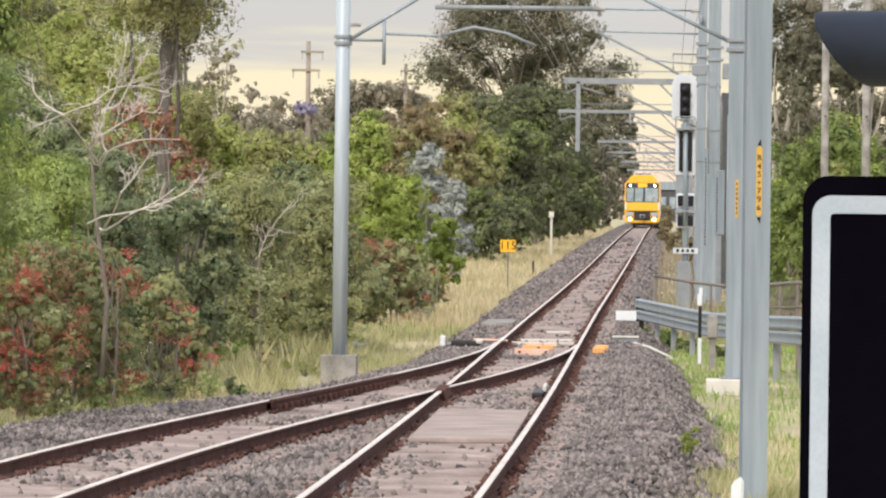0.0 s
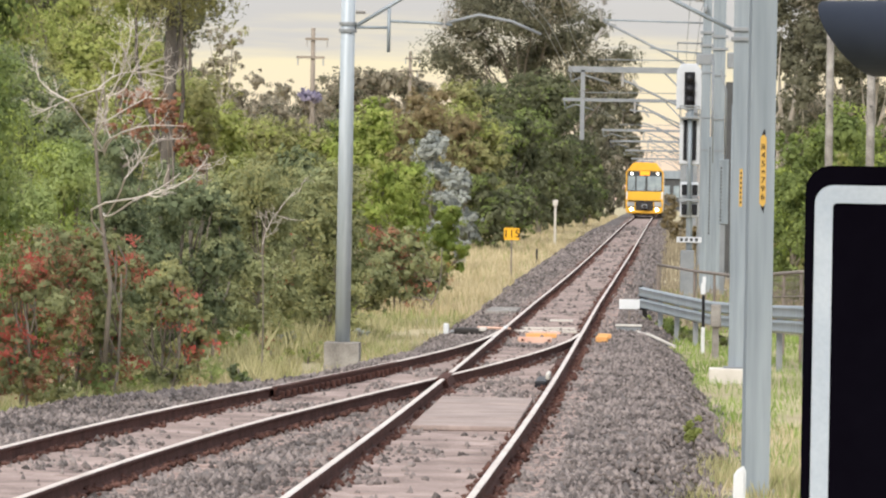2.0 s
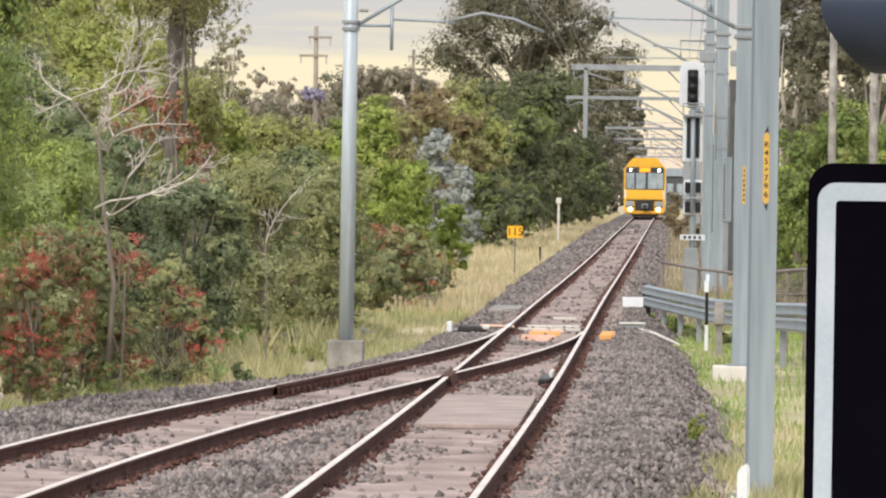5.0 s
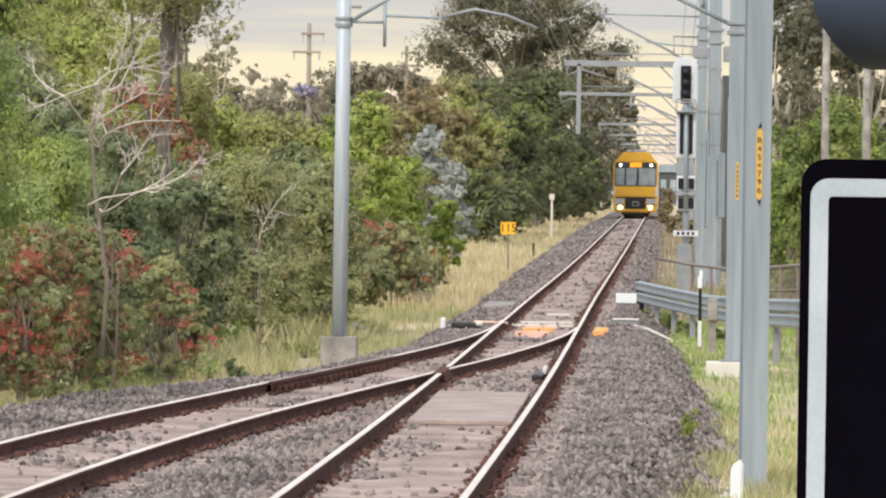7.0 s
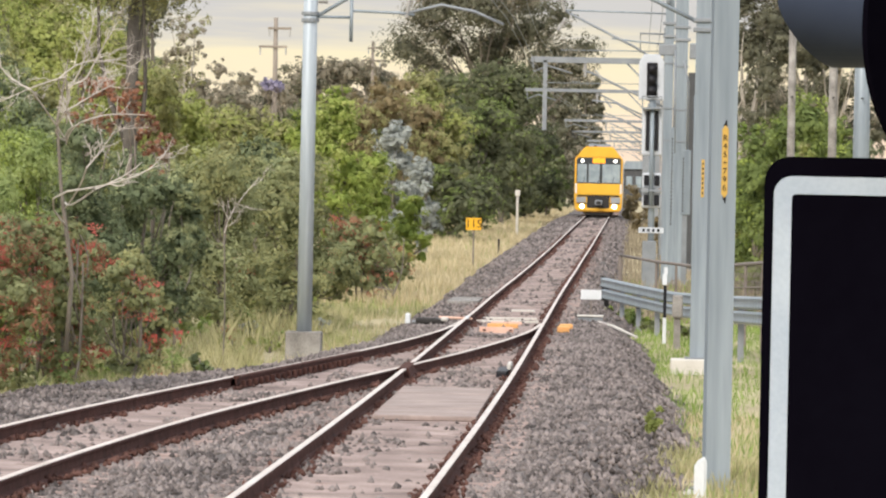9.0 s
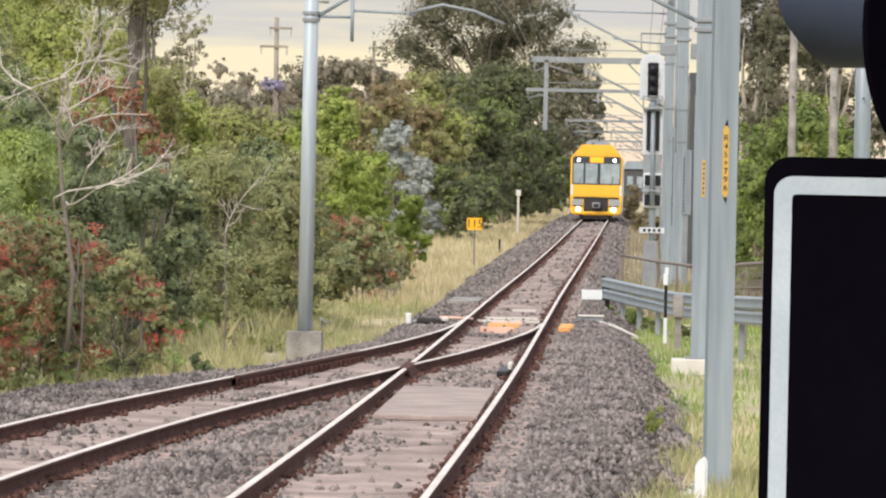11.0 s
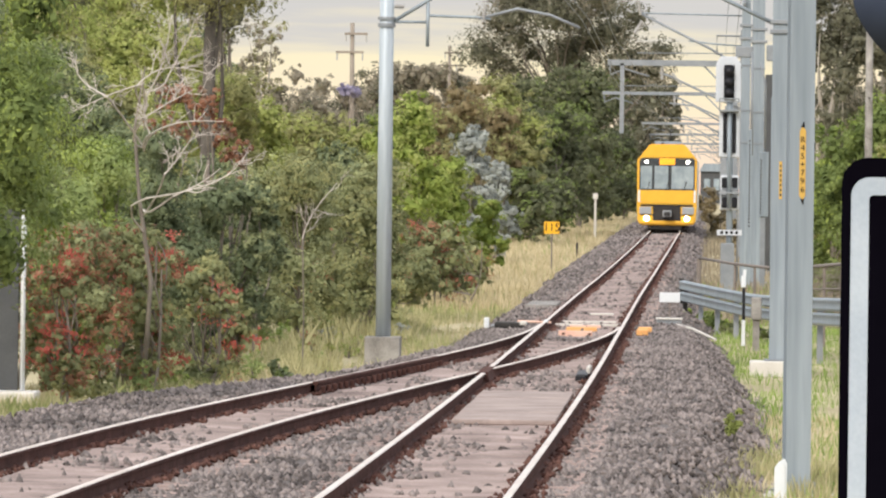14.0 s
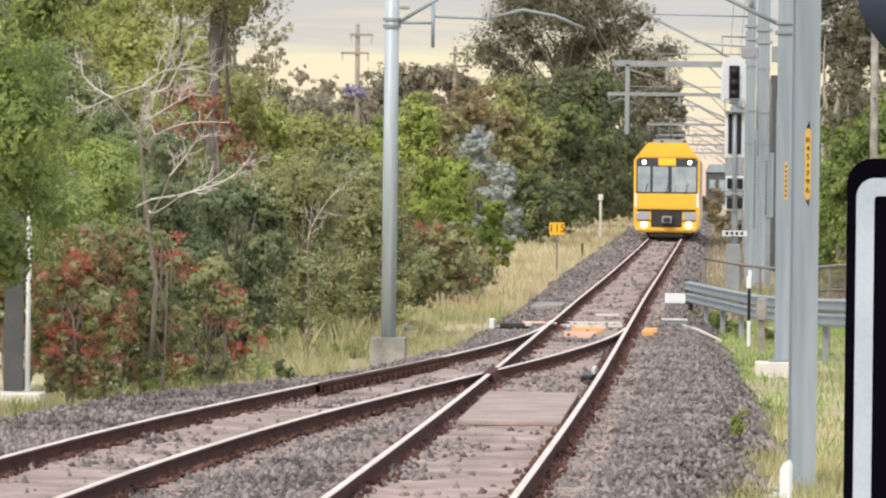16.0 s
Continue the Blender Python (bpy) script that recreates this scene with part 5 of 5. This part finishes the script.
# ---- the train ----
def build_train():
    train = thing("commuter_train", (main_x(553), 553, climb(553)), "yellow-fronted electric commuter train with lit headlights running on the main track", "train")
    W = 1.5
    prof = [(-1.46, 0.42), (-1.36, 0.32), (1.36, 0.32), (1.46, 0.42), (W, 1.2), (W, 3.60), (0.86, 4.36), (-0.86, 4.36), (-W, 3.60), (-W, 1.2)]
    part("car_body", prism(prof, 19.6, (0, 10.15, 0), bevel=0.03), M_STEEL, train, "stainless steel car body")
    part("car_body", prism(prof, 19.8, (0, 30.6, 0), bevel=0.03), M_STEEL, train, "stainless steel following car")
    cab = [(-1.47, 0.50), (-1.36, 0.34), (-1.2, 0.28), (1.2, 0.28), (1.36, 0.34), (1.47, 0.50), (W + 0.01, 1.2), (W + 0.01, 3.58), (W - 0.06, 3.68), (0.92, 4.32), (0.80, 4.38), (-0.80, 4.38), (-0.92, 4.32), (-W + 0.06, 3.68), (-W - 0.01, 3.58), (-W - 0.01, 1.2)]
    part("cab_front", prism(cab, 0.5, (0, 0.2, 0), bevel=0.06), M_YELLOW, train, "bright yellow cab front")
    part("roof_brow", prism([(-1.38, 3.72), (1.38, 3.72), (0.84, 4.30), (-0.84, 4.30)], 0.05, (0, -0.055, 0), bevel=0.02), M_YELLOW, train, "yellow roof brow over the windscreen")
    for x in (-1.41, 1.41):
        part("corner_panel", box((0.11, 0.04, 0.62), (x, -0.05, 1.74), 0.015), M_WHITE, train, "pale corner panel beside the yellow nose")
    part("nose_panel", box((2.66, 0.05, 0.66), (0, -0.06, 1.70), 0.02), M_YELLOW, train, "raised yellow nose panel")
    f = -0.055
    black = part("window_band", prism([(-1.40, 2.06), (1.40, 2.06), (1.40, 3.58), (1.30, 3.68), (-1.30, 3.68), (-1.40, 3.58)], 0.04, (0, f, 0), bevel=0.015), M_BAND, train, "dark grey windscreen surround")
    for x0, x1 in ((-1.34, -0.76), (-0.64, 0.06), (0.22, 1.34)):
        part("windscreen", box((x1 - x0, 0.03, 1.16), ((x0 + x1) / 2, f - 0.02, 2.70), 0.01), M_SKYGLASS, black, "windscreen pane with a sky reflection put into its pale colour")
    for x in (-1.0, -0.05, 0.85):
        part("wiper", tube([(x, f - 0.05, 2.02), (x + 0.12, f - 0.05, 2.5)], 0.018, 5), M_BLACK, black, "black windscreen wiper")
    part("destination_display", box((0.78, 0.03, 0.32), (0.0, f - 0.025, 3.50), 0.01), M_DEST, black, "lit amber destination display")
    for x in (-1.04, 1.04):
        part("headlight", tube([(x, f - 0.01, 3.48), (x, f - 0.06, 3.48)], 0.088, 16), M_LAMP, train, "lit round upper headlight")
        part("lower_headlight", tube([(x * 0.98, f, 0.62), (x * 0.98, f - 0.06, 0.62)], 0.14, 16), M_LAMP, train, "lit round lower headlight")
        part("grey_panel", box((0.60, 0.03, 0.36), (x * 1.04, f, 1.02), 0.02), M_STEEL, train, "grey panel beside the coupler")
    part("lower_strip", box((2.66, 0.05, 0.05), (0, f - 0.01, 0.81), 0.01), M_DARK, train, "dark strip over the lower headlights")
    part("bumper_strip", box((2.66, 0.07, 0.09), (0, f - 0.02, 1.28), 0.02), M_BLACK, train, "dark strip under the yellow panel")
    rec = part("coupler_recess", box((1.40, 0.05, 0.76), (0, f - 0.02, 0.90), 0.02), M_DARK, train, "black coupler recess")
    part("coupler", box((0.46, 0.5, 0.34), (0.02, f - 0.22, 0.86), 0.05), M_GALV_D, rec, "grey automatic coupler")
    part("coupler_face", box((0.30, 0.06, 0.20), (0.02, f - 0.5, 0.86), 0.03), M_DARK, rec)
    part("skirt_edge", box((2.7, 0.06, 0.16), (0, f, 0.42), 0.03), M_YELLOW, train, "yellow lower skirt")
    part("bogie", box((1.9, 2.6, 0.42), (0, 2.6, 0.36), 0.05), M_DARK, train, "dark bogie frame")
    part("cowcatcher", box((1.55, 0.3, 0.26), (0, 0.25, 0.20), 0.04), M_DARK, train, "dark obstacle deflector")
    for y in (1.6, 3.9):
        for x in (-0.74, 0.74):
            part("wheel", tube([(x - 0.065, y, 0.46), (x + 0.065, y, 0.46)], 0.46, 20), M_DARK, train, "steel wheel")
    pan = part("pantograph", tube([(0.0, 15.0, 4.36), (0.05, 13.6, 4.85), (0.0, 15.0, 5.25)], 0.03, 6), M_DARK, train, "raised pantograph on the roof")
    part("pantograph_head", tube([(-0.8, 15.0, 5.15), (-0.55, 15.0, 5.27), (0.55, 15.0, 5.27), (0.8, 15.0, 5.15)], 0.025, 6), M_DARK, pan)
    part("roof_unit", box((1.4, 3.0, 0.25), (0, 6.5, 4.44), 0.06), M_GALV_D, train, "roof equipment box")
    part("horn", box((0.14, 0.3, 0.12), (-0.25, 0.8, 4.42), 0.03), M_DARK, train)
    return train


# ---- masts and overhead line ----
def h_beam(w, d, t, h, parent, mat=M_GALV, name="mast", label=""):
    """An upright I section: flanges face along y."""
    bm = box((w, t, h), (0, -d / 2 + t / 2, h / 2), 0.004)
    box((w, t, h), (0, d / 2 - t / 2, h / 2), 0.004, bm)
    box((t, d - 2 * t + 0.004, h), (0, 0, h / 2), 0, bm)
    return part(name, bm, mat, parent, label)


def footing(parent, w, h, mat=M_CONC, z=0.0):
    part("footing", box((w, w, h), (0, 0, z + h / 2), 0.025), mat, parent, "weathered concrete footing")


def arm(parent, pts, r=0.03, name="arm", mat=M_GALV, label=""):
    return part(name, tube(pts, r, 8), mat, parent, label, smooth=True)


def insulator(parent, a, b, r=0.05):
    a, b = Vector(a), Vector(b)
    n = 9
    pts, rad = [], []
    for k in range(n):
        for q, rr in ((0.0, 0.5), (0.35, 1.0), (0.65, 0.5)):
            pts.append(a + (b - a) * ((k + q) / n))
            rad.append(r * rr)
    part("insulator", tube(pts, rad, 8), M_INS, parent, "ribbed glazed insulator", smooth=True)


def dots(parent, x, y, z0, z1):
    """A column of punched holes, shown as small dark squares."""
    bm = bmesh.new()
    n = int((z1 - z0) / 0.11)
    for k in range(n):
        box((0.04, 0.008, 0.06), (x, y, z0 + 0.11 * k), 0, bm)
    tagged(part("perforation", bm, M_DARK, parent, "column of small punched holes"), kind="stuff")


def build_masts():
    group = "overhead line masts"
    # round mast on the far side of the diverging track
    m = thing("overhead_line_mast", (-5.28, 109.15, -0.5), "round galvanised overhead-line mast on a concrete footing", "mast", group)
    footing(m, 0.60, 0.50)
    part("pole", tube([(0, 0, 0.45), (0, 0, 4), (0, 0, 8.2)], [0.128, 0.122, 0.115], 20), M_TUBE, m, "pale grey tapered steel pole", smooth=True)
    part("clamp", tube([(0, 0, 5.70), (0, 0, 5.76)], 0.15, 16), M_GALV_D, m)
    part("clamp", tube([(0, 0, 5.82), (0, 0, 5.87)], 0.15, 16), M_GALV_D, m)
    arm(m, [(0.12, 0, 5.80), (0.70, 0, 6.16), (1.9, 0, 6.90)], 0.032, "stay_tube")
    arm(m, [(0.12, 0, 5.79), (0.66, 0, 5.79)], 0.024, "lower_tube")
    arm(m, [(0.69, 0, 6.12), (0.69, 0, 5.38)], 0.030, "drop_tube")
    arm(m, [(0.72, 0, 5.90), (1.5, 0, 5.88), (1.75, 0, 5.85)], 0.024, "registration_arm")
    insulator(m, (0.13, 0, 6.05), (0.30, 0, 6.05))
    arm(m, [(1.55, 0, 5.86), (2.2, 0, 6.03), (2.75, 0, 5.93), (3.25, 0, 5.72)], 0.026, "curved_arm", M_GALV_D)
    insulator(m, (1.62, 0, 5.8), (1.66, 0, 6.12), 0.05)

    # the two flanged masts beside the line
    a = thing("overhead_line_mast", (1.03, 66.7, -0.62), "broad flanged galvanised mast with a yellow chainage label", "mast", group, rz=7)
    h_beam(0.26, 0.26, 0.014, 7.4, a)
    part("base_plate", box((0.46, 0.46, 0.03), (0, 0, 0.06), 0.005), M_GALV_D, a)
    for x in (-0.17, 0.17):
        for y in (-0.17, 0.17):
            part("bolt", tube([(x, y, 0.0), (x, y, 0.16)], 0.016, 6), M_GALV_D, a)
    footing(a, 0.8, 0.16, M_CONC_L, -0.12)
    lab = part("chainage_label", prism([(-0.032, 0), (0, -0.05), (0.032, 0), (0.032, 0.66), (0, 0.71), (-0.032, 0.66)], 0.003, (0.008, -0.135, 3.09)), M_LABEL, a, "vertical yellow label with black figures")
    for z, d in ((3.02, -1), (3.82, 1)):
        part("label_tip", prism([(-0.02, -0.035 * d), (0.02, -0.035 * d), (0.012, 0.035 * d)], 0.003, (0.008, -0.135, z)), M_BLACK, lab, "black arrow tip")
    for k, ch in enumerate("R45+796"):
        lettering("label_letter", ch, 0.085, pose(0.008, -0.139, 3.66 - 0.085 * k, 90, 0, 0), M_BLACK, lab)
    b = thing("overhead_line_mast", (1.32, 107.3, -0.55), "flanged galvanised mast on a pale concrete footing", "mast", group)
    h_beam(0.27, 0.26, 0.014, 8.4, b)
    footing(b, 0.90, 0.27, M_CONC_L, 0.0)
    part("base_plate", box((0.44, 0.44, 0.03), (0, 0, 0.285), 0.005), M_GALV_D, b)
    lb = part("chainage_label", box((0.05, 0.004, 0.62), (0.02, -0.134, 3.25)), M_LABEL, b, "vertical yellow label with dark marks")
    for k in range(7):
        part("label_bar", box((0.022, 0.004, 0.04), (0.02, -0.138, 3.49 - 0.08 * k)), M_BLACK, lb)
    part("clamp", box((0.36, 0.34, 0.07), (0, 0, 5.86), 0.01), M_GALV_D, b)
    part("clamp", box((0.36, 0.34, 0.07), (0, 0, 5.70), 0.01), M_GALV_D, b)
    arm(b, [(-0.14, -0.1, 5.84), (-1.1, -0.1, 6.30), (-2.9, -0.1, 7.2)], 0.035, "stay_tube")

    # pair of tall flanged masts behind the signal
    for x, y, w, top in ((1.42, 203.0, 0.27, 10.6), (1.84, 207.5, 0.40, 10.6)):
        c = thing("overhead_line_mast", (x, y, -0.55), "tall grey flanged mast beyond the signal", "mast", group)
        h_beam(w, 0.3, 0.02, top, c, M_GALV)
        footing(c, 0.75, 0.2)
        part("clamp", box((w + 0.16, 0.4, 0.09), (0, 0, 7.85), 0.01), M_GALV_D, c)
        part("clamp", box((w + 0.16, 0.4, 0.09), (0, 0, 8.25), 0.01), M_GALV_D, c)
        for z in (7.0, 5.6, 4.6):
            part("cable_bracket", box((w + 0.05, 0.34, 0.05), (0, 0, z)), M_GALV_D, c)
        if x < 1.5:
            arm(c, [(-0.1, 0, 6.90), (-1.1, 0, 7.50), (-3.3, 0, 8.58)], 0.038, "stay_tube", M_GALV_D)
            arm(c, [(-0.1, 0, 8.55), (-3.3, 0, 8.60)], 0.026, "top_tube")
            arm(c, [(-3.25, 0, 9.30), (-0.08, 0, 9.28)], 0.034, "upper_tube")
            arm(c, [(-8.37, 0, 9.30), (-3.25, 0, 9.30)], 0.075, "feeder_boom", M_GALV_D)
            insulator(c, (-3.43, 0, 9.30), (-3.04, 0, 9.29), 0.11)
            insulator(c, (-0.39, 0, 9.28), (-0.04, 0, 9.28), 0.10)
            insulator(c, (-3.25, 0, 9.27), (-3.21, 0, 9.05), 0.10)
            arm(c, [(-0.06, 0, 7.91), (-0.92, 0, 7.92), (-0.91, 0, 7.32)], 0.028, "bracket_arm", M_GALV_D)
            part("tension_wheel", tube([(-0.10, -0.25, 8.95), (-0.03, -0.25, 8.95)], 0.17, 16), M_GALV_D, c, "grey tension wheel")
            part("tension_bracket", box((0.55, 0.34, 0.36), (-0.06, 0, 7.42), 0.04), M_GALV_D, c, "grey tensioning bracket")
            part("tension_bracket", box((0.30, 0.34, 0.5), (0.78, 0.2, 7.40), 0.04), M_GALV_D, c, "grey tensioning bracket")
            part("weight_pipe", tube([(0.19, -0.2, 7.4), (0.20, -0.2, 4.2)], 0.045, 8), M_GALV_D, c, smooth=True)
            arm(c, [(-1.8, 0, 7.75), (-1.0, 0, 7.66), (-0.1, 0, 7.6)], 0.025, "strut")
            insulator(c, (-3.25, 0, 8.35), (-3.5, 0, 7.95), 0.08)
            insulator(c, (-3.3, 0, 8.55), (-3.4, 0, 9.0), 0.08)
    d = thing("equipment_cabinet", (2.04, 205.6, -0.5), "narrow grey cabinet clamped to a mast", "cabinet")
    part("body", box((0.30, 0.25, 2.05), (0, 0, 3.25), 0.02), M_GALV, d)
    part("stand", box((0.16, 0.16, 2.3), (-0.02, 0, 1.1), 0.01), M_GALV_D, d)
    dots(d, -0.09, -0.128, 2.35, 4.15)
    part("conduit", tube([(0.02, 0, 4.25), (0.02, 0, 6.4), (-0.15, 0, 7.1)], 0.035, 8), M_GALV_D, d, smooth=True)
    e = thing("cable_duct", (1.56, 202.0, -0.45), "narrow perforated cable duct up the mast", "duct")
    part("body", box((0.13, 0.1, 4.9), (0, 0, 2.45), 0.01), M_GALV, e)
    dots(e, 0.0, -0.052, 1.9, 4.7)

    fm = thing("overhead_line_mast", (2.47, 232.0, -0.5), "dark weathered flanged mast beyond the signal", "mast", group)
    h_beam(0.30, 0.3, 0.02, 7.2, fm, M_PANEL)
    part("cable_pipe", tube([(0.10, -0.2, 0), (0.10, -0.2, 6.4)], 0.035, 8), M_GALV, fm, smooth=True)
    footing(fm, 0.7, 0.2)

    # booms over the line, one behind another
    for y, xl, thick, lift in ((264, -3.8, 0.24, 0.2), (353, -5.5, 0.18, 0.3), (470, -4.6, 0.18, -0.1), (560, -4.9, 0.18, -0.1), (680, -4.6, 0.2, 0), (820, -4.6, 0.2, 0)):
        p = thing("overhead_line_cantilever", (1.72 + max(0, (y - 250) * 0.0018), y, climb(y) - 0.55), "grey mast with a long boom over the track", "mast", "overhead line booms")
        h_beam(0.27, 0.3, 0.02, 9.4, p, M_GALV_D)
        footing(p, 0.7, 0.2)
        zb, l = 8.05 - climb(y) + lift, xl - 1.72
        part("boom", box((-l, 0.2, thick), (l / 2, 0, zb), 0.01), M_GALV_D, p, "horizontal boom over the track")
        if y < 300:
            part("drop_post", box((0.18, 0.2, 2.85), (l + 0.6, 0, zb - 1.45), 0.01), M_GALV_D, p, "vertical drop post")
        arm(p, [(-0.1, 0, 6.2), (-1.6, 0, 6.85), (-3.0, 0, 7.5), (-3.4, 0, 7.62)], 0.045, "stay_tube", M_GALV_D)
        arm(p, [(l + 0.1, 0, zb - 0.1), (l + 0.12, 0, zb - 0.5), (l + 0.7, 0, zb - 0.25), (l + 1.7, 0, zb - 0.55)], 0.04, "registration_arm", M_GALV_D)
        arm(p, [(-0.1, 0, zb + 0.42), (l + 1.2, 0, zb + 0.40)], 0.02, "top_wire_tube", M_GALV_D)
        arm(p, [(-0.2, 0, zb - 1.5), (-1.6, 0, zb - 0.1)], 0.035, "brace", M_GALV_D)
        arm(p, [(-3.0, 0, 6.4), (-2.0, 0, 6.3), (-0.1, 0, 5.2)], 0.035, "lower_tube", M_GALV_D)
        insulator(p, (-3.3, 0, zb - 0.1), (-3.3, 0, zb - 0.7), 0.09)
        insulator(p, (-2.9, 0, zb - 0.4), (-2.5, 0, zb - 0.9), 0.08)

    # wires
    for x, z, r, sag in ((0.0, 5.35, 0.007, 0.0), (0.1, 6.5, 0.008, 0.35), (0.12, 5.36, 0.007, 0.0), (3.2, 7.9, 0.009, 0.4), (2.9, 8.5, 0.009, 0.4)):
        w = []
        ys = [40, 109, 187, 250, 318, 400, 490, 590, 700]
        for i in range(len(ys) - 1):
            for q in range(6):
                u = q / 6
                y = ys[i] + (ys[i + 1] - ys[i]) * u
                w.append((main_x(y) + x + (0.15 if i % 2 else -0.15) * (1 - 2 * u) * (1 if x < 1 else 0), y, z + 0.8 * climb(y) - sag * 4 * u * (1 - u)))
        tagged(part("overhead_wire", tube(w, r, 5), M_GALV_D), "thin overhead wire along the line", "wire", "overhead wires")


TRAIN = build_train()
build_masts()


# ---- what moves ----
def motions():
    rows = []
    for k in range(17):
        y = 553 - 16.0 * k
        turn = -math.degrees(math.atan((main_x(y + 8) - main_x(y - 8)) / 16))
        rows.append((float(k), pose(main_x(y) + 0.06, y, climb(y), 0, 0, turn)))
    walk(TRAIN, rows)


motions()
